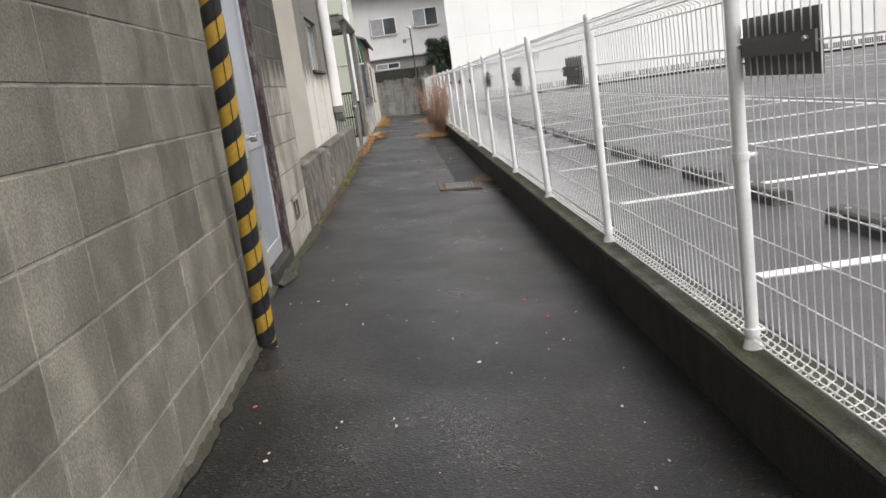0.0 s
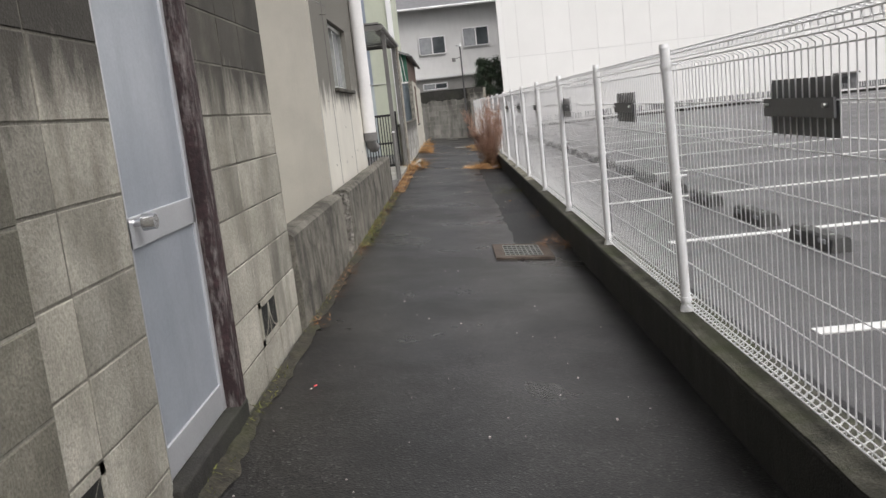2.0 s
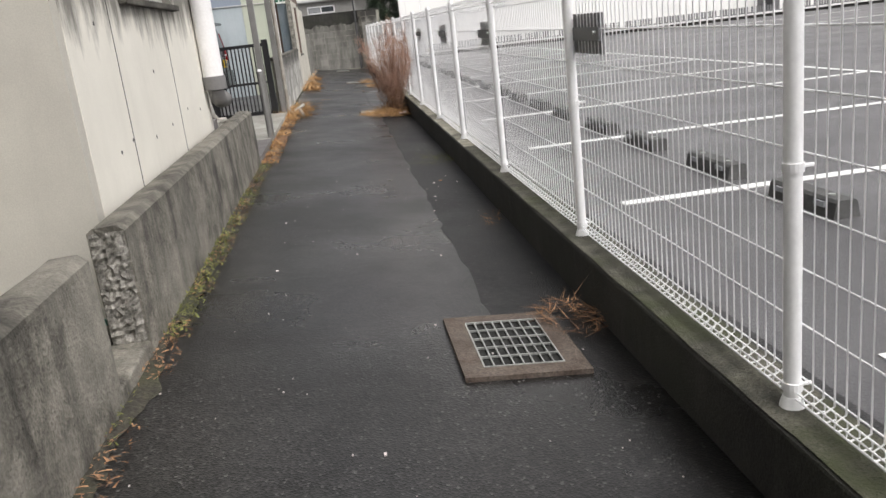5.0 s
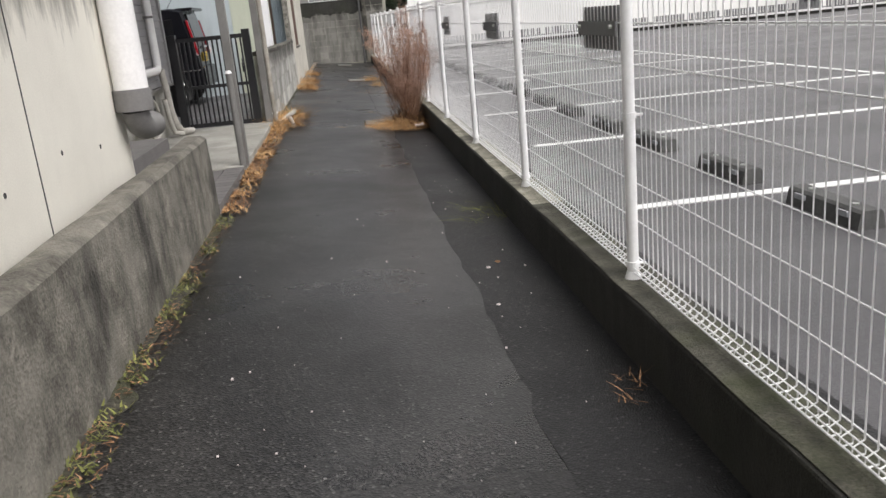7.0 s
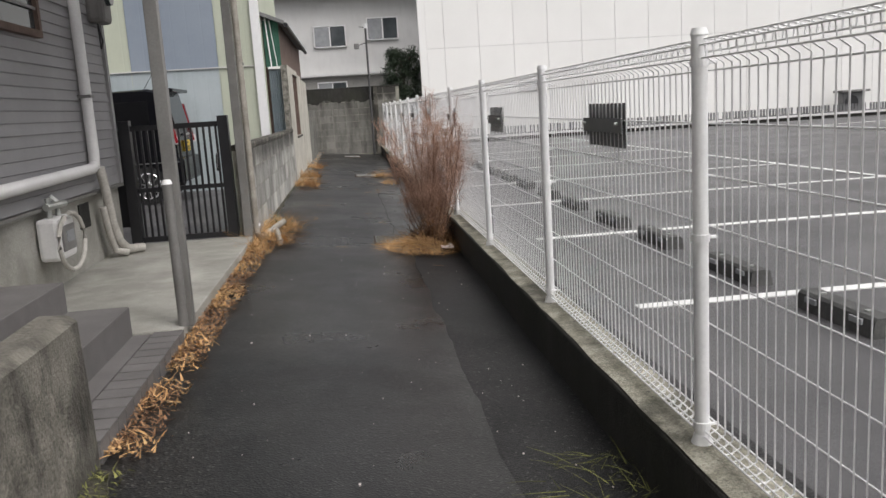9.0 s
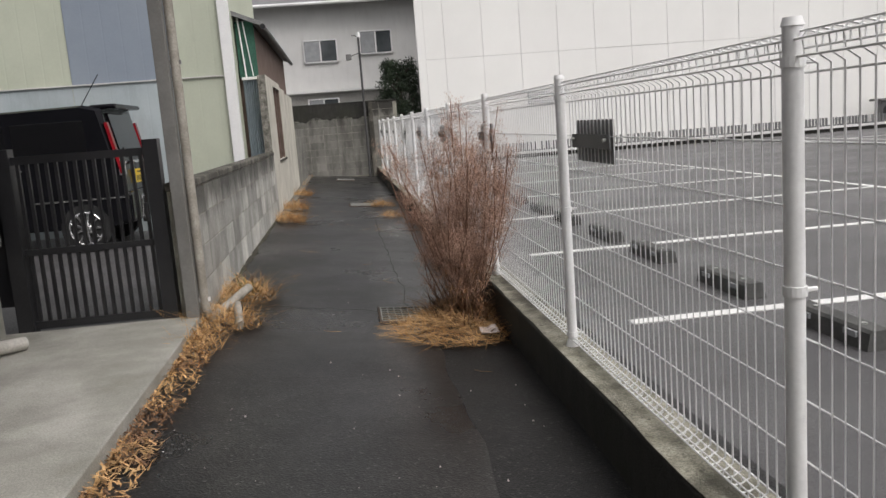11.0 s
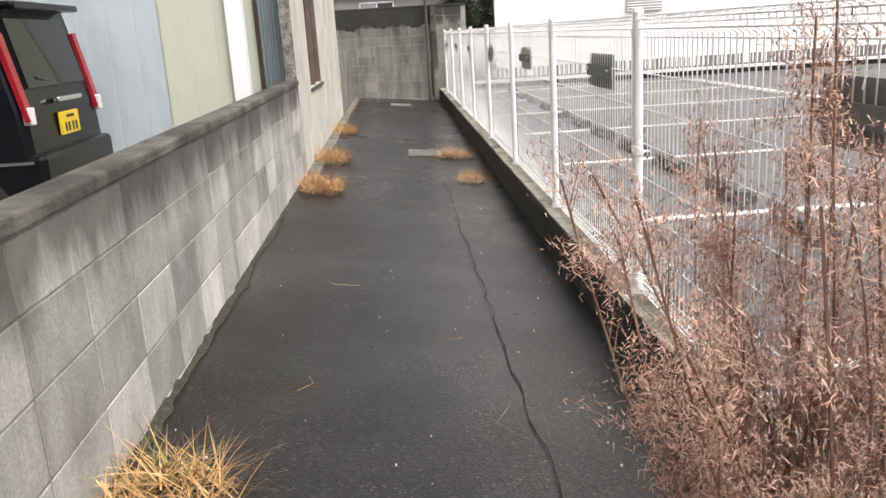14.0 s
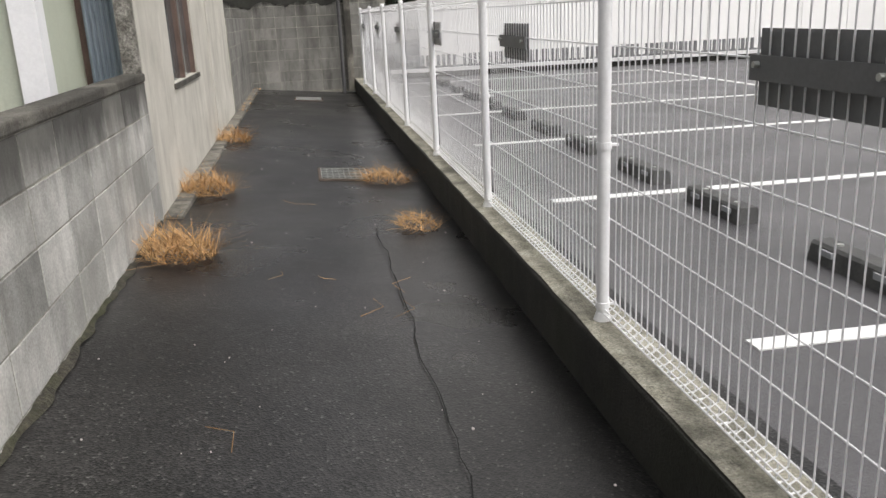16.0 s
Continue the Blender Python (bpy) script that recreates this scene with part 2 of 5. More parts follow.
PANEL = material("white_cladding", (0.84, 0.835, 0.81), (0.88, 0.875, 0.85), 0.5, 0.5, 0.02, 60, 0.02, rnd=0.015)
SEAM = material("panel_seam", (0.55, 0.54, 0.52), (0.62, 0.61, 0.59), 2, 0.7)
GLASS = material("dark_window", (0.05, 0.06, 0.065), (0.10, 0.11, 0.115), 0.8, 0.08, 0.0, 60, 0.0)
FROST = material("frosted_glass", (0.30, 0.31, 0.32), (0.38, 0.39, 0.40), 3, 0.25, 0.05, 60, 0.05)
POLY = clear("smoked_polycarbonate", (0.28, 0.29, 0.31), 0.25, 0.7)
CAR = material("black_car_paint", (0.006, 0.006, 0.008), (0.009, 0.009, 0.011), 2, 0.22, 0.0, 60, 0.0)
CARGLASS = material("tinted_glass", (0.006, 0.006, 0.007), (0.009, 0.009, 0.010), 2, 0.04, 0.0, 60, 0.0)
CAR.node_tree.nodes["Principled BSDF"].inputs["Specular IOR Level"].default_value = 0.22
CARGLASS.node_tree.nodes["Principled BSDF"].inputs["Specular IOR Level"].default_value = 0.4
RED = material("red_lens", (0.22, 0.008, 0.014), (0.32, 0.014, 0.022), 6, 0.15, 0.0, 60, 0.0)
LENS = material("clear_lens", (0.6, 0.58, 0.58), (0.7, 0.68, 0.68), 6, 0.12, 0.0, 60, 0.0)
YPLATE = material("yellow_plate", (0.70, 0.48, 0.02), (0.76, 0.53, 0.03), 6, 0.45, 0.0, 60, 0.03)
INK = material("black_ink", (0.01, 0.01, 0.01), (0.015, 0.015, 0.015), 6, 0.5)
TYRE = material("tyre", (0.015, 0.015, 0.015), (0.025, 0.025, 0.025), 6, 0.85, 0.2)
CHROME = material("chrome", (0.6, 0.6, 0.6), (0.7, 0.7, 0.7), 6, 0.2, 0.0, 60, 0.0, metal=0.9)
STRAW = material("dry_straw", (0.36, 0.20, 0.08), (0.56, 0.36, 0.17), 9, 0.85, 0.0, 60, 0.0, island=0.5)
GREENWEED = material("weed_leaf", (0.09, 0.10, 0.025), (0.20, 0.20, 0.06), 9, 0.8, 0.0, 60, 0.0, island=0.5)
DRYLEAF = material("dry_leaf", (0.13, 0.068, 0.036), (0.36, 0.205, 0.105), 9, 0.85, 0.0, 60, 0.0, island=0.6)
STEM = material("dry_stem", (0.22, 0.12, 0.08), (0.36, 0.22, 0.15), 9, 0.85, 0.0, 60, 0.0, island=0.4)
SEED = material("seed_fluff", (0.36, 0.215, 0.155), (0.54, 0.37, 0.285), 9, 0.9, 0.0, 60, 0.0, island=0.4)
LEAF = material("evergreen_leaf", (0.020, 0.035, 0.018), (0.045, 0.07, 0.035), 3, 0.55, 0.0, 60, 0.0, island=0.5)
BARK = material("bark", (0.06, 0.05, 0.04), (0.1, 0.085, 0.07), 12, 0.9, 0.5)
CLOTH = material("grey_lagging", (0.40, 0.38, 0.34), (0.50, 0.48, 0.44), 9, 0.8, 0.3, 60, 0.15)
CAN = material("green_can", (0.05, 0.16, 0.12), (0.10, 0.24, 0.18), 12, 0.4, 0.05, 60, 0.1)
PAPER = material("crumpled_paper", (0.55, 0.48, 0.47), (0.68, 0.62, 0.60), 20, 0.9, 0.2, 60, 0.1)
REDBIT = material("red_scrap", (0.45, 0.05, 0.06), (0.55, 0.08, 0.08), 6, 0.6)
# near-black that paints the shade inside vents and drains
DARK = material("opening_shade", (0.008, 0.008, 0.007), (0.02, 0.02, 0.017), 6, 0.8, 0.3)
FAR = material("far_gravel", (0.10, 0.10, 0.095), (0.15, 0.15, 0.14), 2, 0.95, 0.3)


# ---- building helpers ----
def box(bm, x0, x1, y0, y1, z0, z1, bevel=0.0):
    m = Matrix.Translation(((x0 + x1) / 2, (y0 + y1) / 2, (z0 + z1) / 2)) @ Matrix.Diagonal((abs(x1 - x0), abs(y1 - y0), abs(z1 - z0), 1))
    r = bmesh.ops.create_cube(bm, size=1, matrix=m)
    if bevel:
        e = {e for v in r["verts"] for e in v.link_edges}
        bmesh.ops.bevel(bm, geom=list(e), offset=bevel, segments=2, affect="EDGES", profile=0.5)
    return bm


def B(x0, x1, y0, y1, z0, z1, bevel=0.0):
    return box(bmesh.new(), x0, x1, y0, y1, z0, z1, bevel)


def rod(bm, p, q, r, seg=8, r2=None, caps=True):
    p, q = Vector(p), Vector(q)
    d = q - p
    m = Matrix.Translation((p + q) / 2) @ d.to_track_quat("Z", "Y").to_matrix().to_4x4()
    bmesh.ops.create_cone(bm, cap_ends=caps, segments=seg, radius1=r, radius2=r if r2 is None else r2, depth=d.length, matrix=m)
    return bm


def R(p, q, r, seg=12, r2=None):
    return rod(bmesh.new(), p, q, r, seg, r2)


def pipe(bm, pts, r, seg=8):
    """A tube swept along points."""
    pts = [Vector(p) for p in pts]
    rings = []
    for i, p in enumerate(pts):
        d = (pts[min(i + 1, len(pts) - 1)] - pts[max(i - 1, 0)]).normalized()
        q = d.to_track_quat("Z", "Y").to_matrix()
        rings.append([bm.verts.new(p + q @ Vector((r * math.cos(a), r * math.sin(a), 0))) for a in (2 * math.pi * k / seg for k in range(seg))])
    for a, b in zip(rings, rings[1:]):
        for k in range(seg):
            bm.faces.new((a[k], a[(k + 1) % seg], b[(k + 1) % seg], b[k]))
    bm.faces.new(rings[0][::-1])
    bm.faces.new(rings[-1])
    return bm


def P(pts, r, seg=8):
    return pipe(bmesh.new(), pts, r, seg)


def meshed(name, bm, mat, smooth=False):
    me = bpy.data.meshes.new(name)
    bmesh.ops.recalc_face_normals(bm, faces=bm.faces[:])
    bm.to_mesh(me)
    bm.free()
    me.materials.append(mat)
    if smooth:
        me.polygons.foreach_set("use_smooth", [True] * len(me.polygons))
        me.set_sharp_from_angle(angle=radians(40))
    return me


def solid(name, bm, mat, label="", category="", group="", kind="", smooth=False):
    return tagged(new(name, meshed(name, bm, mat, smooth)), label, category, group, kind)


def thing(name, label, category, group="", at=(0, 0, 0), kind=""):
    e = new(name)
    e.location = at
    return tagged(e, label, category, group, kind)


def part(name, bm, mat, parent, label="", smooth=False):
    """Vertices are given in the world; the part keeps its place under its parent."""
    root = parent
    off = Vector((0, 0, 0))
    while root is not None:
        off += root.location
        root = root.parent
    bmesh.ops.translate(bm, verts=bm.verts[:], vec=-off)
    ob = new(name, meshed(name, bm, mat, smooth))
    ob.parent = parent
    if label:
        tagged(ob, label)
    return ob


def piece(name, me, parent, x, y, z):
    ob = new(name, me)
    ob.parent = parent
    ob.location = Vector((x, y, z)) - parent.location
    return ob


def fall(x):
    """Height of the alley, which drains towards the fence."""
    return 0.04 - 0.085 * (x + 0.9)


rng = random.Random(7)

# ---- ground ----
solid("ground", B(-400, 400, -300, 600, -0.6, -0.3), FAR, "grey bare ground under the whole place", "ground", kind="structure")

bm = bmesh.new()
NX, NY, Y0, Y1 = 20, 430, -8.0, 35.0
grid = []
for j in range(NY + 1):
    y = Y0 + (Y1 - Y0) * j / NY
    row = []
    for i in range(NX + 1):
        x = -0.97 + 2.02 * i / NX
        row.append(bm.verts.new((x, y, fall(x) + 0.008 * noise.noise((x * 1.3, y * 1.3, 0)))))
    grid.append(row)
for j in range(NY):
    for i in range(NX):
        bm.faces.new((grid[j][i], grid[j][i + 1], grid[j + 1][i + 1], grid[j + 1][i]))
solid("road", bm, ASPHALT, "damp dark asphalt lane, worn and speckled", "road", kind="structure", smooth=True)


def strip(y0, y1, left, right, lift, step=0.12, wob=0.03, seed=0.0):
    bm = bmesh.new()
    last = None
    n = int((y1 - y0) / step)
    for j in range(n + 1):
        y = y0 + (y1 - y0) * j / n
        a = left + wob * noise.noise((y * 2.1, seed, 0)) + wob * 0.5 * noise.noise((y * 7.0, seed, 4))
        row = []
        for i in range(7):
            x = a + (right - a) * i / 6
            row.append(bm.verts.new((x, y, fall(x) + lift + 0.008 * noise.noise((x * 1.3, y * 1.3, 0)))))
        if last:
            for i in range(6):
                bm.faces.new((last[i], last[i + 1], row[i + 1], row[i]))
        last = row
    return bm


solid("road_patch", strip(7.12, 17.15, 0.55, 1.026, 0.0015, wob=0.035), PATCH, "darker newer asphalt strip along the curb", "road", kind="structure")
bm = bmesh.new()
for seed, y0, y1, x0, x1 in ((1, 17.1, 24.0, 0.47, 0.45),):
    pts = [(x0 + (x1 - x0) * k / 60 + 0.05 * noise.noise((k * 0.23, seed, 0)) + 0.02 * noise.noise((k * 1.1, seed, 3)), y0 + (y1 - y0) * k / 60) for k in range(61)]
    for (ax, ay), (bx, by) in zip(pts, pts[1:]):
        w = 0.0015 + 0.003 * rng.random()
        vs = [bm.verts.new((px, py, fall(px) + 0.011)) for px, py in ((ax - w, ay), (ax + w, ay), (bx + w, by), (bx - w, by))]
        bm.faces.new(vs)
pts = [(-0.55 + 0.95 * k / 30, 17.75 - 0.25 * k / 30 + 0.05 * noise.noise((k * 0.4, 9, 0))) for k in range(31)]
for (ax, ay), (bx, by) in zip(pts, pts[1:]):
    vs = [bm.verts.new((px, py, fall(px) + 0.011)) for px, py in ((ax, ay - 0.007), (bx, by - 0.007), (bx, by + 0.006), (ax, ay + 0.006))]
    bm.faces.new(vs)
solid("road_crack", bm, CRACK, "thin dark cracks across the asphalt", "crack", kind="structure")

solid("pavement_lot", B(1.2, 60, -30, 60, -0.25, 0.03), LOT, "grey asphalt of the empty car park", "car park", kind="structure")
# the curb's shadow on the lot, put in as a strip of darker asphalt
solid("lot_gutter", B(1.226, 1.38, -20, 35.5, -0.1, 0.035), PATCH, "dark asphalt strip painted as the shadow along the inside of the curb", "gutter", kind="structure")
solid("pavement_yard", B(-9, -1.0, 17.15, 24.6, -0.25, 0.08), LOT, "grey asphalt parking yard behind the gate", "yard", kind="structure")
solid("pavement_recess", B(-2.4, -0.98, 4.1, 7.9, -0.25, 0.075), DIRT, "dark dirt floor of a recess behind low walls", "floor", kind="structure")


def foot_dirt(y0, y1, left, right, seed):
    """A ragged bank of soil and moss that dies out on the asphalt."""
    bm = bmesh.new()
    last = None
    n = int((y1 - y0) / 0.04)
    for j in range(n + 1):
        y = y0 + (y1 - y0) * j / n
        w = (right - left) * max(0.15, 0.55 + 0.6 * noise.noise((y * 1.9, seed, 0)) + 0.5 * noise.noise((y * 8.0, seed, 4)))
        row = []
        for i in range(5):
            x = left + w * i / 4
            h = (0.028, 0.024, 0.017, 0.010, 0.001)[i] * (0.7 + 0.6 * noise.noise((x * 30, y * 14, seed)))
            row.append(bm.verts.new((x, y, fall(x) + 0.004 + max(0.0, h))))
        if last:
            for i in range(4):
                bm.faces.new((last[i], last[i + 1], row[i + 1], row[i]))
        last = row
    return bm


for y0, y1, left, right in ((-3.0, 0.72, -0.847, -0.80), (1.2, 2.0, -0.965, -0.90), (2.0, 12.0, -0.93, -0.83), (17.4, 24.2, -0.945, -0.89)):
    solid("soil_strip", foot_dirt(y0, y1, left, right, y0), DIRT, "dark mossy soil gathered along the wall foot", "soil", kind="stuff", smooth=True)

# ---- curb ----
# body colour is darker than the two top faces laid on it
curb = tagged(new("curb", meshed("curb", B(1.022, 1.225, -9, 35, -0.4, 0.132, 0.012), CURB)), "dark concrete curb wall with mossy top", "curb", kind="structure")
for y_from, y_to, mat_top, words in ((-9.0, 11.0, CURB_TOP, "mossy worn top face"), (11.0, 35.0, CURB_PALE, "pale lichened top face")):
    bm = bmesh.new()
    rows = int((y_to - y_from) * 8)
    for j in range(rows):
        ya, yb = y_from + (y_to - y_from) * j / rows, y_from + (y_to - y_from) * (j + 1) / rows
        vs = []
        for x, y in ((1.03, ya), (1.22, ya), (1.22, yb), (1.03, yb)):
            w = 0.012 * noise.noise((x * 9, y * 3.1, 2)) if x < 1.1 else 0
            vs.append(bm.verts.new((x + w, y, 0.1375)))
        bm.faces.new(vs)
    bmesh.ops.remove_doubles(bm, verts=bm.verts[:], dist=0.001)
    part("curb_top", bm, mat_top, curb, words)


# ---- block walls ----
def block_mesh(name, ly, lz, depth, mat, axis="x"):
    bm = B(-depth, 0, 0.005, ly - 0.005, 0.004, lz - 0.004) if axis == "x" else B(0.004, ly - 0.004, 0, depth, 0.004, lz - 0.004)
    bmesh.ops.bevel(bm, geom=bm.edges[:], offset=0.0025, segments=1, affect="EDGES")
    return meshed(name, bm, mat)


def mortar_wall(name, x, y0, y1, z0, z1, label, thick=0.12, mat=None):
    return tagged(new(name, meshed(name, B(x - thick, x - 0.0022, y0, y1, z0, z1), mat or MORTAR)), label, "wall", kind="structure")


PIECES = []   # walls whose blocks are laid at the end

wall_a = mortar_wall("wall_block_1", -0.845, -7.0, 1.19, -0.1, 2.884, "grey concrete block wall, stack bonded, stained")
PIECES.append((wall_a, -0.845, [-7.145 + 0.385 * k for k in range(22)], 1.19, [-0.10 + 0.2015 * k for k in range(16)], BLOCK, -7.0))
wall_b = mortar_wall("wall_block_2", -0.965, 1.19, 2.02, -0.1, 2.884, "old pale block wall beside the metal door, streaked with dirt", mat=MORTAR_OLD)
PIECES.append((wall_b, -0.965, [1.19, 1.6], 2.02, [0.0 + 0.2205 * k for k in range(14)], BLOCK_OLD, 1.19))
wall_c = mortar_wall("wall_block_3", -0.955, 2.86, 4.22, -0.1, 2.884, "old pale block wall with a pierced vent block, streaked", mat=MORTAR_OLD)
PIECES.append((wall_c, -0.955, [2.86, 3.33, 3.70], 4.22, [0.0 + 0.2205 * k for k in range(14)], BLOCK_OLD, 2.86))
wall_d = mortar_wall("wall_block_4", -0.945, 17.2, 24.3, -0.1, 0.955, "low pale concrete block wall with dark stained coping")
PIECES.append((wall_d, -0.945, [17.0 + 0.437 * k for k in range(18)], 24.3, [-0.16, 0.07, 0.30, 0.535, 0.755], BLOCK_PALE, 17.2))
part("coping", B(-1.08, -0.935, 17.2, 24.3, 0.955, 1.01, 0.012), CONCRETE, wall_d, "dark stained coping")
solid("wall_return", B(-1.065, -0.966, 1.05, 1.185, -0.1, 2.884), MORTAR, "end of the grey block wall", "wall", kind="structure")
# unseen shed body added behind the block walls to block sky light
solid("wall_shed_back", B(-4.2, -4.05, -7.0, 4.2, -0.1, 2.9), BEIGE, "plain unseen back wall added to block sky light", "wall", kind="structure")
solid("wall_shed_end", B(-4.05, -1.08, 4.08, 4.2, -0.1, 2.9), RENDERWALL, "cream unseen end wall added to block sky light", "wall", kind="structure")
solid("wall_shed_front", B(-4.05, -0.97, -7.15, -7.0, -0.1, 2.9), BEIGE, "plain unseen front wall added to block sky light", "wall", kind="structure")
solid("roof_shed", B(-4.3, -0.8, -7.2, 4.25, 2.9, 3.0), ROOF, "flat grey unseen roof added over the block walls to block sky light", "roof", kind="structure")

# ---- metal door ----
door = thing("door_1", "closed grey aluminium door with a round knob in a peeling frame", "door", at=(-1.0, 2.4, 0.15), kind="structure")
part("sill", B(-1.1, -0.93, 2.0, 2.86, 0.0, 0.145, 0.01), CURB, door, "dark concrete threshold")
part("panel", B(-1.02, -0.995, 2.06, 2.72, 0.17, 0.92), ALU, door)
part("panel", B(-1.02, -0.995, 2.06, 2.72, 1.02, 2.05), ALU, door)
part("mid_rail", B(-1.022, -0.985, 2.06, 2.72, 0.92, 1.02, 0.003), ALUTRIM, door)
part("bottom_rail", B(-1.022, -0.987, 2.06, 2.72, 0.15, 0.26, 0.003), ALUTRIM, door)
for y in (2.045, 2.70):
    part("stile", B(-1.022, -0.985, y, y + 0.035, 0.15, 2.08, 0.003), ALUTRIM, door)
part("frame", B(-1.05, -0.975, 2.02, 2.043, 0.15, 2.12), GALV, door, "thin worn frame")
part("jamb", B(-1.05, -0.935, 2.75, 2.858, 0.02, 2.2, 0.006), BROWN, door, "dark brown peeling wooden jamb")
part("lintel", B(-1.05, -0.955, 2.02, 2.858, 2.2, 2.9), BROWN, door, "dark brown boarded lintel")
bm = R((-0.985, 2.12, 1.0), (-0.945, 2.12, 1.0), 0.012)
rod(bm, (-0.955, 2.12, 1.0), (-0.915, 2.12, 1.0), 0.028, 20, 0.024)
part("knob", bm, CHROME, door, "round steel knob", True)

# pierced vent blocks
def vent(name, x, y0, y1, z0, z1):
    v = thing(name, "pierced concrete vent block set in the wall", "vent block", "vent blocks", (x, y0, z0), kind="structure")
    # near-flush dark fill, painting the shade behind the ribs
    part("recess", B(x - 0.055, x + 0.0025, y0 + 0.004, y1 - 0.004, z0 + 0.004, z1 - 0.004), DARK, v)
    bm = bmesh.new()
    w = 0.028
    box(bm, x - 0.05, x + 0.006, y0, y1, z0, z0 + w)
    box(bm, x - 0.05, x + 0.006, y0, y1, z1 - w, z1)
    box(bm, x - 0.05, x + 0.006, y0, y0 + w, z0, z1)
    box(bm, x - 0.05, x + 0.006, y1 - w, y1, z0, z1)
    part("rim", bm, BLOCK_OLD, v)
    ym, h = (y0 + y1) / 2, z1 - z0
    for s in (-1, 1):
        half = (y1 - y0) / 2 - w
        arc = [(x - 0.012, ym + s * (half - half * 0.95 * math.sin(a)), z0 + w + (h - 2 * w) * (1 - math.cos(a)) * 0.95) for a in (k * math.pi / 2 / 7 for k in range(8))]
        part("rib", P(arc, 0.017, 6), BLOCK_OLD, v)
        part("rib", P([(x - 0.012, ym, z0 + w), (x - 0.012, ym + s * half * 0.5, z0 + h * 0.5), (x - 0.012, ym + s * half, z1 - w)], 0.015, 6), BLOCK_OLD, v)
    part("rib", P([(x - 0.012, ym, z0 + w), (x - 0.012, ym, z1 - w)], 0.017, 6), BLOCK_OLD, v)


vent("vent_block", -0.966, 1.2, 1.59, 0.226, 0.436)
vent("vent_block", -0.956, 3.336, 3.695, 0.226, 0.436)
bm = R((-0.975, 1.78, 0.095), (-0.945, 1.78, 0.09), 0.03, 16)
solid("drain_spout", bm, CONCRETE, "short grey drain spout at the wall foot", "pipe", smooth=True)


# ---- striped corner post ----
def striped(name, x, y, z0, z1, r):
    t = thing(name, "leaning guy-wire guard with yellow and black stripes", "cable guard", at=(x, y, z0))
    pitch, seg = 0.172, 24
    for col, nm, ph in ((YELLOW, "yellow_stripe", 0.0), (TAPE, "black_stripe", 0.5)):
        n = int((z1 - z0) / pitch) + 2
        for k in range(-1, n):
            bm = bmesh.new()
            rows = []
            for s in range(seg + 1):
                a = 2 * math.pi * s / seg
                base = z0 + (k + ph + s / seg) * pitch
                lo, hi = max(z0, min(z1, base)), max(z0, min(z1, base + pitch / 2))
                rr = r + (0.0006 if ph else 0.0)
                rows.append([bm.verts.new((x + rr * math.cos(a), y + rr * math.sin(a), zz)) for zz in (lo, hi)])
            for a, b in zip(rows, rows[1:]):
                if a[1].co.z - a[0].co.z > 1e-5 or b[1].co.z - b[0].co.z > 1e-5:
                    bm.faces.new((a[0], b[0], b[1], a[1]))
            if len(bm.faces):
                part(nm, bm, col, t, smooth=True)
            else:
                bm.free()
    part("core", R((x, y, z0), (x, y, z1), r - 0.001, 20), TAPE, t, smooth=True)
    part("foot", R((x, y, z0 - 0.005), (x, y, z0 + 0.05), r + 0.004, 20), TAPE, t, "black taped foot", True)
    t.rotation_euler = Vector((0.066, -0.235, 1)).to_track_quat("Z", "Y").to_euler()
    part("seam", B(x + r * 0.2, x + r * 0.2 + 0.004, y - r - 0.0015, y - r + 0.01, z0, z1), INK, t)


striped("guy_wire_guard", -0.803, 0.78, fall(-0.8) - 0.015, 2.85, 0.044)

# ---- low concrete walls ----
def low_wall(name, y0, y1, top, label, broken):
    w = thing(name, label, "low wall", "low concrete walls", (-1.0, y0, 0), kind="structure")
    bm = bmesh.new()
    n = int((y1 - y0) / 0.1)
    last = None
    for j in range(n + 1):
        y = y0 + (y1 - y0) * j / n
        wob = lambda k: 0.007 * noise.noise((k * 3.7, y * 2.3, 1))
        prof = [(-1.08 + wob(1), -0.1), (-1.085 + wob(2), top - 0.02), (-1.06, top + wob(3)), (-0.965, top + wob(4)), (-0.935 + wob(5), top - 0.025), (-0.925 + wob(6), 0.3), (-0.925 + wob(7), -0.1)]
        row = [bm.verts.new((x, y, z)) for x, z in prof]
        if last:
            for a in range(len(row) - 1):
                bm.faces.new((last[a], last[a + 1], row[a + 1], row[a]))
        last = row
    bm.verts.ensure_lookup_table()
    bm.faces.new(bm.verts[:7])
    bm.faces.new(bm.verts[-7:])
    part("body", bm, CONCRETE, w)
    if broken:
        bm = bmesh.new()
        g = [[bm.verts.new((-1.075 + 0.14 * i / 10, y0 - 0.012 + 0.02 * noise.noise((i * 0.9, k * 0.9, 3)), 0.1 + (top - 0.12) * k / 30)) for i in range(11)] for k in range(31)]
        for k in range(30):
            for i in range(10):
                bm.faces.new((g[k][i], g[k][i + 1], g[k + 1][i + 1], g[k + 1][i]))
        part("broken_end", bm, ROUGH, w, "rough broken end showing aggregate")
    return w


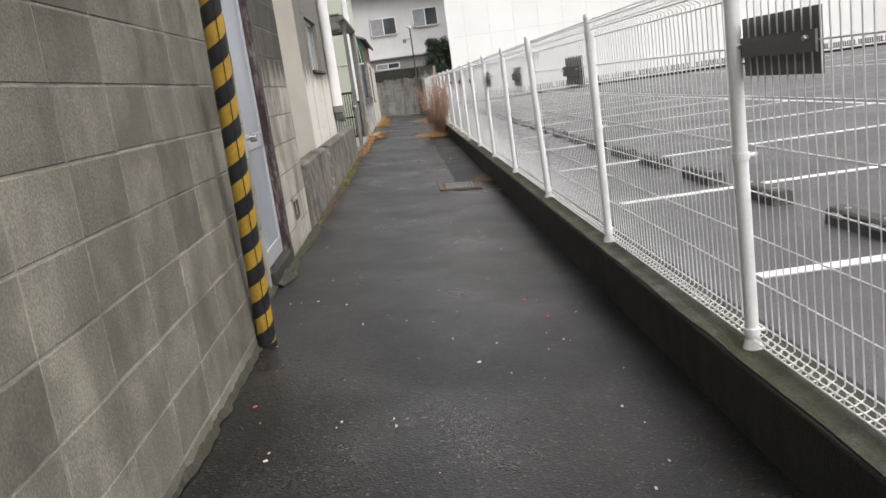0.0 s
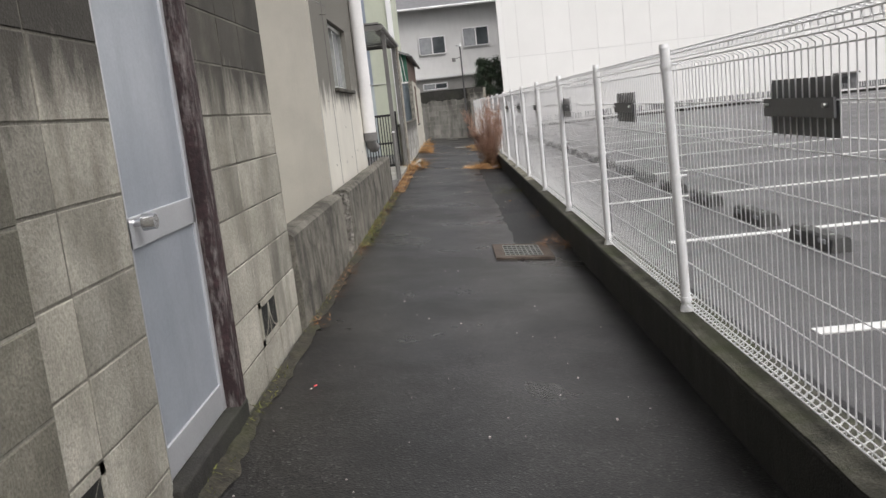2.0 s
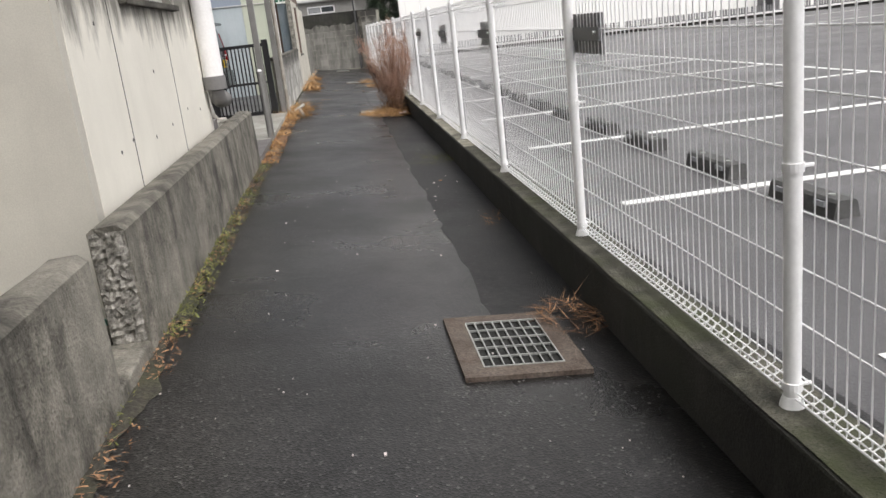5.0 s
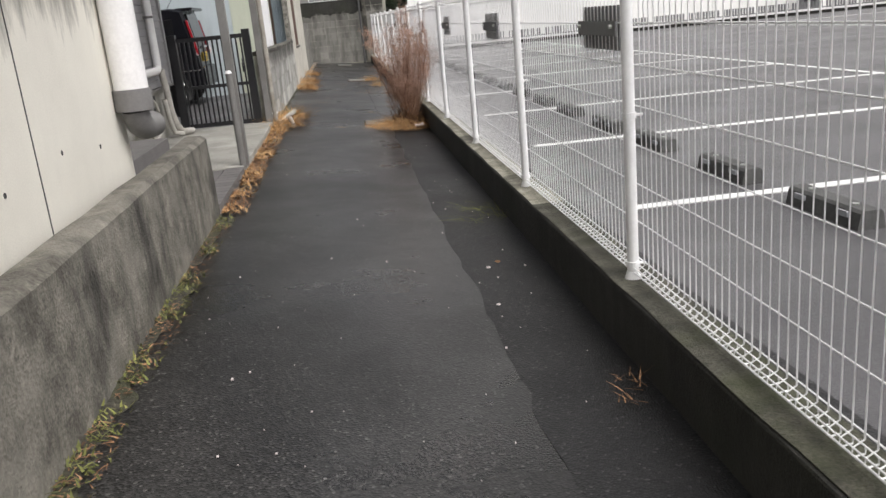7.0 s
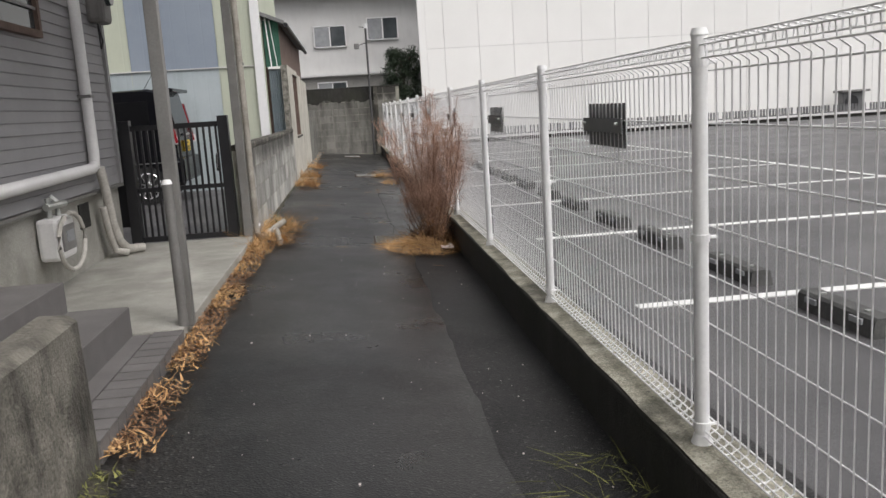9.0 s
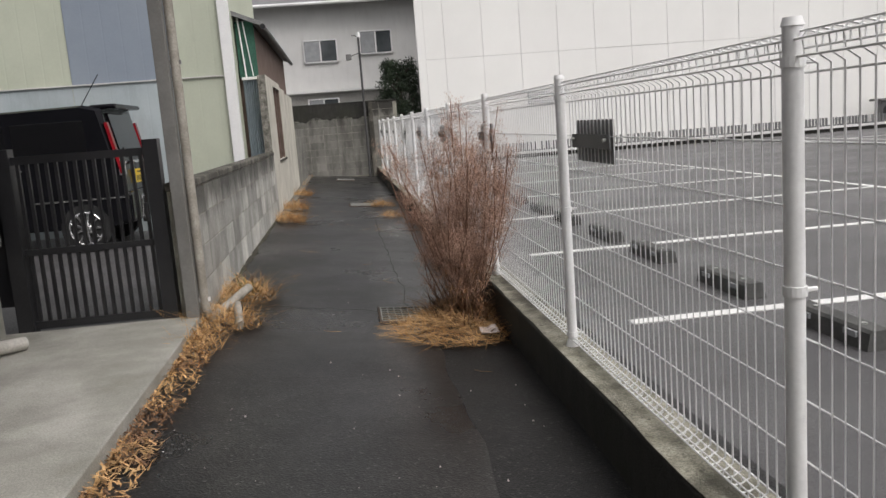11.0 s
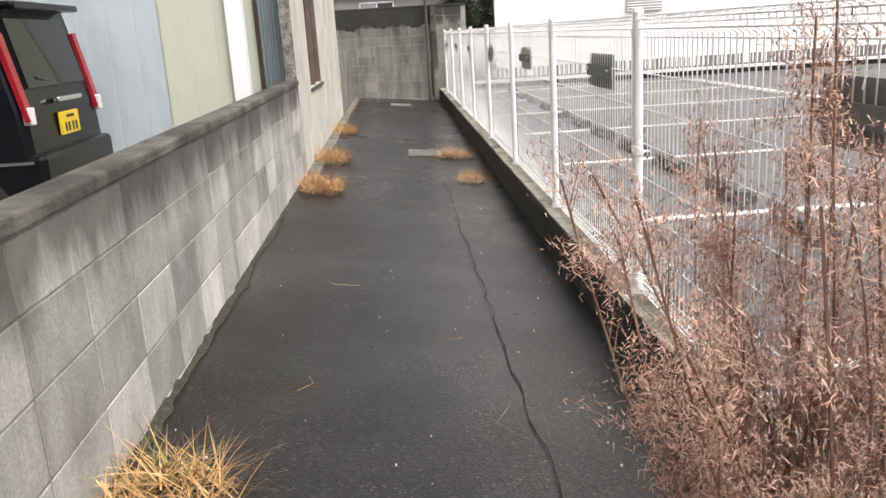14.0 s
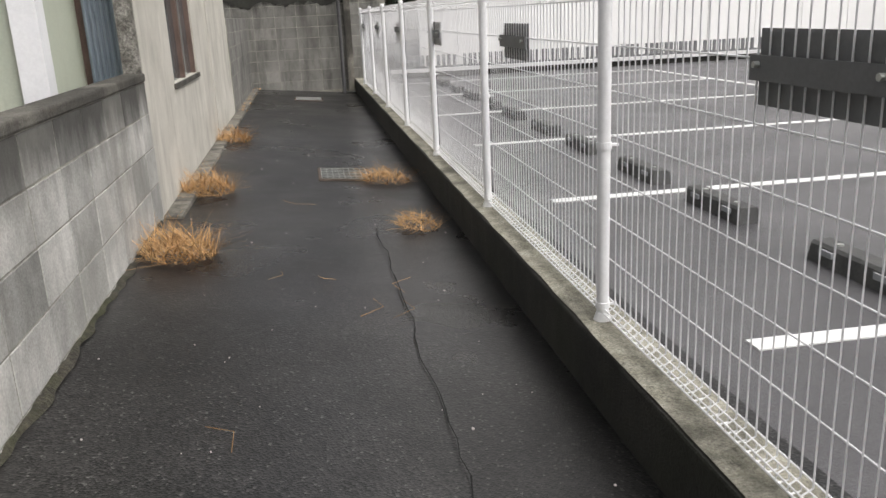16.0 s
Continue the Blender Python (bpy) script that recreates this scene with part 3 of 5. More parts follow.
low_wall("wall_low_1", 4.25, 6.42, 0.635, "low weathered concrete wall, dark stained", False)
low_wall("wall_low_2", 6.92, 12.05, 0.622, "long low weathered concrete wall with broken end", True)
solid("threshold", B(-1.12, -0.925, 6.42, 6.92, -0.1, 0.125, 0.012), CONCRETE, "worn concrete threshold between the low walls", "threshold", kind="structure")
bm = R((-1.35, 7.33, 0.115), (-1.21, 7.22, 0.115), 0.04, 20)
rod(bm, (-1.21, 7.22, 0.115), (-1.2, 7.212, 0.115), 0.04, 20, 0.033)
solid("drink_can", bm, CAN, "crushed green drink can lying on the dirt", "can", smooth=True)
solid("stone", B(-1.14, -1.09, 6.93, 6.98, 0.075, 0.2, 0.015), CONCRETE, "small upright stone beside the broken wall end", "stone")

# ---- cream building ----
cream = thing("cream_building", "cream rendered building with stained wall and small window", "building", at=(-1.3, 10, 0))
XW = -1.15
for ya, yb, za, zb in ((7.43, 8.54, 0, 6.0), (8.54, 10.05, 0, 1.59), (8.54, 10.05, 2.32, 6.0), (10.05, 10.97, 0, 6.0)):
    part("wall_front", B(XW - 0.2, XW, ya, yb, za, zb), RENDERWALL, cream)
part("wall_end", B(-4.5, XW - 0.003, 7.33, 7.43, 0, 6.0), BEIGE, cream, "beige end wall")
part("wall_end", B(-4.5, XW - 0.203, 10.87, 10.965, 0, 6.0), BEIGE, cream)
part("roof", B(-4.6, XW + 0.1, 7.2, 11.1, 6.0, 6.15), ROOF, cream)
for y in (8.22, 9.63):
    part("joint", B(XW - 0.002, XW + 0.002, y, y + 0.009, 0.1, 1.54 if y > 9 else 5.9), GROUT, cream, "thin dark panel joint")
for y, z in ((7.93, 0.80), (8.20, 0.83), (7.92, 1.44), (8.76, 0.78), (9.29, 0.80), (9.92, 0.85), (9.03, 1.16), (10.45, 0.80)):
    part("tie_hole", R((XW - 0.004, y, z), (XW + 0.002, y, z), 0.011, 8), GROUT, cream, "small dark form-tie hole")
win = part("window", B(XW - 0.11, XW - 0.1, 8.54, 10.05, 1.59, 2.32), FROST, cream, "small frosted window")
for y0, y1, z0, z1 in ((8.54, 8.58, 1.59, 2.32), (10.01, 10.05, 1.59, 2.32), (9.28, 9.32, 1.59, 2.32), (8.58, 10.01, 1.59, 1.63), (8.58, 10.01, 2.28, 2.32)):
    part("window_frame", B(XW - 0.1, XW - 0.06, y0, y1, z0, z1), GALV, win)
part("window_sill", B(XW - 0.1, XW + 0.045, 8.5, 10.1, 1.55, 1.59, 0.006), CONCRETE, win, "dark stained sill")
part("bracket", P([(XW, 7.87, 2.41), (XW + 0.08, 7.87, 2.36), (XW + 0.09, 7.87, 2.28), (XW + 0.02, 7.91, 2.29)], 0.006, 6), STEEL, cream, "bent wire bracket")
solid("wall_recess_back", B(-2.5, -2.35, 4.2, 7.33, -0.1, 5.0), RENDERWALL, "cream wall at the back of the recess", "wall", kind="structure")

dp = thing("downpipe", "thick white downpipe with grey elbow at its foot", "pipe", at=(-1.06, 10.86, 0.65))
part("pipe", R((-1.06, 10.86, 1.01), (-1.06, 10.86, 6.0), 0.086, 20), PVC, dp, smooth=True)
part("collar", R((-1.06, 10.86, 0.92), (-1.06, 10.86, 1.03), 0.098, 20), GREYPVC, dp, "grey collar", True)
part("elbow", P([(-1.06, 10.86, 0.92), (-1.06, 10.865, 0.89), (-1.058, 10.89, 0.85), (-1.05, 10.95, 0.825), (-1.04, 11.1, 0.82)], 0.07, 16), GREYPVC, dp, "grey elbow", True)
for z in (1.65, 2.9):
    part("clip", B(-1.15, -0.97, 10.84, 10.88, z, z + 0.03), GREYPVC, dp)

# ---- grey house ----
house = thing("grey_house", "grey clapboard house with pale foundation", "house", at=(-2.1, 15, 0))
XH, HY0, HY1, HZ = -2.10, 12.3, 17.08, 0.74
part("foundation", B(-6, XH - 0.03, HY0, HY1, 0, HZ), PLINTH, house, "pale concrete foundation")
part("core", B(-6, XH - 0.02, HY0, HY1, HZ, 5.5), SIDING, house)
for k in range(58):
    z = HZ + 0.082 * k
    deep = 0.010 if k % 3 == 0 else 0.004
    bm = bmesh.new()
    vs = [bm.verts.new(c) for y in (HY0, HY1) for c in ((XH - 0.018, y, z), (XH + deep - 0.004, y, z), (XH + deep, y, z + 0.006), (XH - 0.001, y, z + 0.080), (XH - 0.018, y, z + 0.080))]
    for a in range(5):
        bm.faces.new((vs[a], vs[(a + 1) % 5], vs[5 + (a + 1) % 5], vs[5 + a]))
    bm.faces.new(vs[:5])
    bm.faces.new(vs[5:])
    part("siding_board", bm, SIDING, house)
part("drip_edge", B(XH - 0.02, XH + 0.03, HY0, HY1, HZ - 0.03, HZ - 0.004), STEEL, house, "thin metal drip edge")
part("corner_trim", B(XH - 0.02, XH + 0.028, HY1 - 0.06, HY1 + 0.01, HZ, 5.5), SIDING, house)
part("roof", B(-6.3, XH + 0.3, 12.1, 17.3, 5.5, 5.65), ROOF, house)
part("vent_opening", B(XH - 0.05, XH - 0.02, 15.9, 16.15, 0.46, 0.66), DARK, house, "dark foundation vent")
w = part("window", B(XH + 0.0, XH + 0.02, 14.6, 15.4, 1.95, 2.7), GLASS, house, "small dark window")
for y0, y1, z0, z1 in ((14.56, 14.61, 1.91, 2.74), (15.39, 15.44, 1.91, 2.74), (14.61, 15.39, 1.91, 1.96), (14.61, 15.39, 2.69, 2.74)):
    part("window_frame", B(XH, XH + 0.05, y0, y1, z0, z1), BROWNWALL, w)
for k in range(4):
    part("window_bar", B(XH + 0.03, XH + 0.04, 14.61, 15.39, 2.1 + k * 0.15, 2.12 + k * 0.15), STEEL, w)
part("door", B(XH + 0.0, XH + 0.035, 13.25, 13.85, 0.46, 2.6), BLACK, house, "dark entrance door")
# black sheet for the shade in the gap between the buildings
solid("wall_porch", B(-2.6, -2.5, 12.1, 12.3, 0, 5.5), BLACK, "black sheet painted as the shade of the entrance recess between the buildings", "wall", kind="structure")

hp = thing("house_pipe", "white lagged pipe running along the house wall", "pipe", at=(-2.04, 15, 0.9))
part("pipe", P([(-2.04, 13.4, 0.90), (-2.04, 16.1, 0.93), (-2.04, 16.18, 0.96), (-2.04, 16.2, 1.05), (-2.04, 16.2, 5.0)], 0.045, 12), PVC, hp, smooth=True)
for z in (1.5, 2.6, 3.7):
    part("clip", B(-2.1, -1.99, 16.15, 16.25, z, z + 0.025), GREYPVC, hp)
part("lagging", P([(-2.02, 16.24, 0.93), (-2.01, 16.30, 0.7), (-2.01, 16.36, 0.45), (-1.99, 16.42, 0.28), (-1.95, 16.52, 0.19), (-1.86, 16.66, 0.175)], 0.04, 10), CLOTH, hp, "grey cloth lagging, bent outwards", True)
part("lagging", P([(-2.05, 16.28, 0.6), (-2.04, 16.34, 0.35), (-2.02, 16.4, 0.2), (-1.93, 16.45, 0.17)], 0.03, 10), CLOTH, hp, "second lagged line", True)
gm = thing("gas_meter", "small grey gas meter with looped hose on the house foundation", "meter", at=(-2.05, 15.1, 0.5))
part("body", B(-2.12, -1.97, 14.95, 15.3, 0.36, 0.66, 0.03), PVC, gm)
part("cover", B(-1.97, -1.955, 15.0, 15.25, 0.42, 0.60, 0.006), GREYPVC, gm)
part("dial", B(-1.955, -1.948, 15.06, 15.2, 0.48, 0.56), FROST, gm, "pale glass dial")
loop = [(-1.94, 15.12 + 0.27 * math.sin(k * 0.42), 0.48 + 0.2 * math.cos(k * 0.42)) for k in range(15)]
part("hose", P(loop, 0.017, 8), CLOTH, gm, "looped grey hose", True)
part("inlet", P([(-2.04, 15.03, 0.66), (-2.04, 15.03, 0.80)], 0.02, 8), GALV, gm)
part("inlet", P([(-2.04, 15.2, 0.66), (-2.04, 15.2, 0.76), (-2.08, 15.2, 0.80)], 0.02, 8), GALV, gm)
part("valve", P([(-2.04, 14.98, 0.74), (-2.0, 15.24, 0.74)], 0.025, 8), GALV, gm)
em = thing("electric_meter", "dark round electric meter box on the house corner", "meter", at=(-2.03, 16.85, 2.3))
part("case", B(-2.1, -1.95, 16.7, 16.98, 2.15, 2.58, 0.04), GREYPVC, em)
part("glass", R((-1.95, 16.84, 2.38), (-1.91, 16.84, 2.38), 0.08, 20), GLASS, em)
part("cable", P([(-2.04, 16.8, 2.15), (-2.02, 16.82, 2.0), (-2.05, 16.86, 1.94), (-2.06, 16.88, 2.15)], 0.008, 6), BLACK, em)

# ---- steps and landing ----
landing = thing("landing", "pale concrete landing beside the lane", "landing", at=(-1.3, 15, 0), kind="structure")
part("slab", B(-2.5, -0.935, 13.66, 17.15, -0.1, 0.135, 0.008), PLINTH, landing)
steps = thing("tiled_steps", "grey tiled entrance steps with a brick-tile edge", "steps", at=(-1.4, 12.8, 0), kind="structure")
part("tread", B(-1.2, -1.102, 12.08, 13.64, -0.1, 0.125), TILE, steps)
part("tread", B(-1.52, -1.2, 12.08, 13.64, -0.1, 0.29, 0.006), TILE, steps)
part("tread", B(-2.5, -1.52, 12.1, 13.64, -0.1, 0.455, 0.006), TILE, steps)
part("edge_core", B(-1.092, -0.94, 12.08, 13.64, -0.1, 0.125), GROUT, steps)
STEP_TILE = (steps, 12.08, 13.64)

# ---- carport ----
cp = thing("carport", "grey steel carport with smoked sheet roof", "carport", at=(-0.96, 15, 0))
part("post", B(-0.965, -0.895, 13.76, 13.83, 0.12, 2.6, 0.004), STEEL, cp)
part("post", B(-1.015, -0.935, 17.08, 17.16, 0.0, 2.6, 0.004), STEEL, cp)
part("beam", B(-1.03, -0.93, 13.3, 17.4, 2.6, 2.7, 0.005), STEEL, cp)
part("beam", B(-1.9, -1.03, 13.3, 13.36, 2.62, 2.7), STEEL, cp)
part("beam", B(-1.9, -1.03, 17.34, 17.4, 2.62, 2.7), STEEL, cp)
for k in range(4):
    part("roof_sheet", B(-1.9, -0.9, 13.3 + 1.02 * k, 14.3 + 1.02 * k, 2.705, 2.712), POLY, cp, "smoked translucent sheet")
    part("rafter", B(-1.9, -0.95, 13.28 + 1.02 * k, 13.31 + 1.02 * k, 2.712, 2.74), STEEL, cp)
part("gutter", P([(-0.91, 13.25, 2.66), (-0.91, 17.45, 2.66)], 0.04, 10), STEEL, cp, smooth=True)
gp = thing("gutter_pipe", "weathered grey downpipe with a loose lower elbow", "pipe", at=(-0.92, 16.55, 0.2))
part("pipe", R((-0.905, 17.17, 0.16), (-0.905, 17.17, 2.62), 0.03, 14), OLDPIPE, gp, smooth=True)
part("bracket", B(-0.96, -0.868, 17.155, 17.185, 0.22, 0.245), WHITE, gp, "white clip")
part("bracket", B(-0.96, -0.868, 17.155, 17.185, 1.75, 1.775), STEEL, gp)
part("elbow", P([(-0.905, 17.17, 0.17), (-0.89, 17.2, 0.10), (-0.86, 17.33, 0.09), (-0.70, 17.85, 0.16)], 0.032, 12), OLDPIPE, gp, smooth=True)
part("spout", P([(-0.74, 17.45, 0.12), (-0.68, 17.05, 0.06)], 0.028, 12), OLDPIPE, gp, smooth=True)
rp = thing("short_post", "short round steel post beside the carport post", "post", at=(-0.93, 13.8, 0.12))
part("tube", R((-0.945, 13.74, 0.13), (-0.945, 13.74, 0.93), 0.028, 16), STEEL, rp, smooth=True)
part("cap", R((-0.945, 13.74, 0.93), (-0.945, 13.74, 0.955), 0.03, 16, 0.02), WHITE, rp, "pale cap", True)

# ---- gate ----
def gate():
    g = thing("gate", "black aluminium slatted gate, closed", "gate", at=(-1.5, 17.2, 0.1))
    y = 17.2
    part("gate_post", B(-2.08, -1.98, y - 0.05, y + 0.05, 0.08, 1.30, 0.004), BLACK, g)
    part("gate_post", B(-1.17, -1.075, y - 0.05, y + 0.05, 0.08, 1.30, 0.004), BLACK, g)
    part("gate_frame", B(-1.98, -1.17, y - 0.02, y + 0.02, 1.20, 1.25), BLACK, g)
    part("gate_frame", B(-1.98, -1.17, y - 0.02, y + 0.02, 0.14, 0.19), BLACK, g)
    part("gate_frame", B(-1.98, -1.17, y - 0.02, y + 0.02, 0.62, 0.66), BLACK, g)
    for k in range(14):
        x = -1.96 + 0.058 * k
        part("slat", B(x, x + 0.02, y - 0.012, y + 0.012, 0.19, 1.2), BLACK, g)
    part("panel", B(-3.2, -2.08, y - 0.01, y + 0.01, 0.3, 1.2), BLACK, g, "solid black side panel")
    part("latch", B(-1.22, -1.18, y - 0.05, y - 0.02, 0.78, 0.9, 0.006), BLACK, g)
    part("handle", P([(-1.2, y - 0.04, 0.95), (-1.2, y - 0.09, 0.93), (-1.2, y - 0.09, 0.82), (-1.2, y - 0.04, 0.8)], 0.01, 8), CHROME, g, "steel handle", True)


gate()


# ---- van ----
def van():
    v = thing("van", "black compact van parked with its rear towards the lane", "van", at=(-4.15, 22.25, 0.08))
    y0, y1, zf = 21.55, 22.95, 0.08
    def zs(z):
        return z if z < 0.95 else 0.95 + (z - 0.95) * 0.86
    side = [(-5.85, 0.30), (-5.87, 0.75), (-5.7, 0.98), (-5.25, 1.08), (-4.7, 1.66), (-4.45, 1.76), (-2.8, 1.80), (-2.61, 1.74), (-2.51, 1.2), (-2.47, 0.95), (-2.45, 0.62), (-2.46, 0.33), (-2.55, 0.27)]
    bm = bmesh.new()
    def ring(y, inset):
        cx, cz = -4.15, 0.95
        return [bm.verts.new((cx + (x - cx) * (1 - inset), y, zf + cz + (z - cz) * (1 - inset))) for x, z in ((a, zs(b)) for a, b in side)]
    rings = [ring(y0, 0.03), ring(y0 + 0.06, 0.0), ring(y1 - 0.06, 0.0), ring(y1, 0.03)]
    for a, b in zip(rings, rings[1:]):
        for k in range(len(side)):
            bm.faces.new((a[k], a[(k + 1) % len(side)], b[(k + 1) % len(side)], b[k]))
    bm.faces.new(rings[0])
    bm.faces.new(rings[-1][::-1])
    part("body", bm, CAR, v)
    for xa, xb in ((-3.6, -2.8), (-4.55, -3.67)):
        part("side_window", B(xa, xb, y0 - 0.004, y0 + 0.03, zf + zs(1.12), zf + zs(1.6), 0.004), CARGLASS, v)
    bm = bmesh.new()
    q = [bm.verts.new(c) for c in ((-2.502, y0 + 0.18, zf + zs(1.12)), (-2.502, y1 - 0.18, zf + zs(1.12)), (-2.602, y1 - 0.2, zf + zs(1.68)), (-2.602, y0 + 0.2, zf + zs(1.68)))]
    bm.faces.new(q)
    r = bmesh.ops.extrude_face_region(bm, geom=bm.faces[:])
    bmesh.ops.translate(bm, verts=[e for e in r["geom"] if isinstance(e, bmesh.types.BMVert)], vec=(0.03, 0, 0.005))
    part("rear_window", bm, CARGLASS, v)
    part("spoiler", B(-2.75, -2.45, y0 + 0.12, y1 - 0.12, zf + zs(1.74), zf + zs(1.80), 0.02), CAR, v)
    for s, ya in ((0, y0 + 0.01), (1, y1 - 0.09)):
        bm = bmesh.new()
        q = [bm.verts.new(c) for c in ((-2.465, ya, zf + 0.88), (-2.465, ya + 0.08, zf + 0.88), (-2.58, ya + 0.08, zf + zs(1.55)), (-2.58, ya, zf + zs(1.55)))]
        bm.faces.new(q)
        r = bmesh.ops.extrude_face_region(bm, geom=bm.faces[:])
        bmesh.ops.translate(bm, verts=[e for e in r["geom"] if isinstance(e, bmesh.types.BMVert)], vec=(0.035, 0, 0.008))
        tl = part("tail_light", bm, RED, v, "tall red tail light")
        part("lens", B(-2.485, -2.415, ya + 0.015, ya + 0.07, zf + 0.86, zf + 0.98, 0.01), LENS, tl, "clear lower lens")
    pl = part("number_plate", B(-2.45, -2.425, y0 + 0.52, y0 + 0.85, zf + 0.74, zf + 0.905, 0.004), YPLATE, v, "yellow number plate")
    for k, d in enumerate((0.565, 0.625, 0.70, 0.76)):
        part("plate_bar", B(-2.4245, -2.423, y0 + d, y0 + d + 0.035, zf + 0.76, zf + 0.825), INK, pl)
    part("plate_bar", B(-2.4245, -2.423, y0 + 0.61, y0 + 0.76, zf + 0.86, zf + 0.88), INK, pl)
    part("bumper", B(-2.55, -2.38, y0 + 0.01, y1 - 0.01, zf + 0.3, zf + 0.66, 0.04), CAR, v)
    part("handle", B(-2.46, -2.41, y0 + 0.5, y0 + 0.95, zf + 0.98, zf + zs(1.03), 0.012), CHROME, v)
    part("wiper", P([(-2.49, y0 + 0.75, zf + zs(1.13)), (-2.485, y0 + 0.35, zf + zs(1.2))], 0.012, 6), BLACK, v)
    part("trim_strip", B(-3.45, -2.45, y0 - 0.006, y0 + 0.01, zf + 0.60, zf + 0.62), CHROME, v)
    part("antenna", P([(-2.95, y0 + 0.5, zf + zs(1.8)), (-2.7, y0 + 0.5, zf + 2.05)], 0.006, 6), BLACK, v)
    part("door_handle", B(-3.67, -3.53, y0 - 0.02, y0 + 0.01, zf + 0.98, zf + zs(1.01), 0.006), CHROME, v)
    for x in (-2.92, -5.3):
        for y in (y0 + 0.02, y1 - 0.02):
            s = -1 if y < 22.2 else 1
            w = part("wheel", R((x, y - s * 0.14, zf + 0.28), (x, y + s * 0.025, zf + 0.28), 0.28, 28), TYRE, v, smooth=False)
            bm = R((x, y + s * 0.026, zf + 0.28), (x, y + s * 0.03, zf + 0.28), 0.065, 16)
            for k in range(9):
                a = k * 2 * math.pi / 9
                rod(bm, (x + 0.04 * math.cos(a), y + s * 0.03, zf + 0.28 + 0.04 * math.sin(a)), (x + 0.18 * math.cos(a), y + s * 0.03, zf + 0.28 + 0.18 * math.sin(a)), 0.017, 6)
            ringpts = [(x + 0.185 * math.cos(k * math.pi / 12), y + s * 0.028, zf + 0.28 + 0.185 * math.sin(k * math.pi / 12)) for k in range(25)]
            pipe(bm, ringpts, 0.012, 6)
            part("rim", bm, CHROME, w, "bright alloy rim")


van()

# ---- painted sheet building ----
sheet = thing("sheet_building", "building clad in pale blue and green painted sheets", "building", at=(-4, 24, 0))
part("core", B(-9, -1.34, 23.53, 28, 0, 6.4), TIN_GREEN, sheet)
edges = [(-1.42, -2.02, TIN_GREEN, TIN_GREEN), (-2.02, -3.45, TIN_BLUE, TIN_SLATE), (-3.45, -5.0, TIN_BLUE, TIN_GREEN), (-5.0, -6.6, TIN_BLUE, TIN_SLATE), (-6.6, -9.0, TIN_BLUE, TIN_GREEN)]
for xb, xa, lo, hi in edges:
    for z0, z1, m in ((0.05, 2.118, lo), (2.122, 6.4, hi)):
        bm = bmesh.new()
        n = int((xb - xa) / 0.03) * 2
        row0 = []
        for k in range(n + 1):
            x = xa + 0.004 + (xb - xa - 0.008) * k / n
            y = 23.515 + (0.0012 if k % 16 < 1 else 0.0)
            row0.append((bm.verts.new((x, y, z0)), bm.verts.new((x, y, z1)), bm.verts.new((x, 23.53, z0)), bm.verts.new((x, 23.53, z1))))
        for a, b in zip(row0, row0[1:]):
            bm.faces.new((a[0], b[0], b[1], a[1]))
            bm.faces.new((a[1], b[1], b[3], a[3]))
        part("sheet_panel", bm, m, sheet)
part("corner_trim", B(-1.42, -1.28, 23.46, 23.6, 0.05, 6.4), WHITE, sheet, "white corner trim")
part("flashing", B(-9, -1.42, 23.49, 23.53, 2.112, 2.13), SEAM, sheet)
part("window", B(-3.5, -2.9, 23.5, 23.52, 4.2, 5.0), GLASS, sheet)

# ---- net covered shed and tall wall ----
shed = thing("netted_shed", "brown shed with green netting behind the tall wall", "shed", at=(-1.5, 27, 0))
bm = bmesh.new()
last = None
for k in range(41):
    x = -1.285 + 0.34 * k / 40
    y = 24.42 + (0.012 if k % 4 < 2 else -0.012)
    row = (bm.verts.new((x, y, 0.4)), bm.verts.new((x, y, 2.1)))
    if last:
        bm.faces.new((last[0], row[0], row[1], last[1]))
    last = row
part("corrugated_sheet", bm, CORR, shed, "blue-grey corrugated sheet")
part("trim", B(-1.29, -0.95, 24.38, 24.44, 2.1, 2.14), WHITE, shed)
part("body", B(-3.5, -1.06, 24.5, 31, 0, 2.9), BROWNWALL, shed)
part("net", B(-1.32, -1.05, 24.44, 24.47, 2.14, 2.95), NET, shed, "green netting")
part("pole", P([(-1.22, 24.4, 2.1), (-1.27, 24.4, 3.0)], 0.012, 6), WHITE, shed)
part("pole", P([(-1.12, 24.4, 2.15), (-1.2, 24.4, 2.95)], 0.008, 6), WHITE, shed)
bm = bmesh.new()
q = [bm.verts.new(c) for c in ((-0.93, 24.3, 2.92), (-0.93, 31.2, 2.92), (-2.3, 31.2, 3.5), (-2.3, 24.3, 3.5), (-0.93, 24.3, 2.86), (-0.93, 31.2, 2.86), (-2.3, 31.2, 3.42), (-2.3, 24.3, 3.42))]
for f in ((0, 1, 2, 3), (4, 7, 6, 5), (0, 4, 5, 1), (1, 5, 6, 2), (2, 6, 7, 3), (3, 7, 4, 0)):
    bm.faces.new([q[i] for i in f])
part("roof", bm, ROOF, shed, "grey sheet roof with dark gutter")
part("gutter", P([(-0.9, 24.25, 2.84), (-0.9, 31.25, 2.84)], 0.04, 8), BLACK, shed)

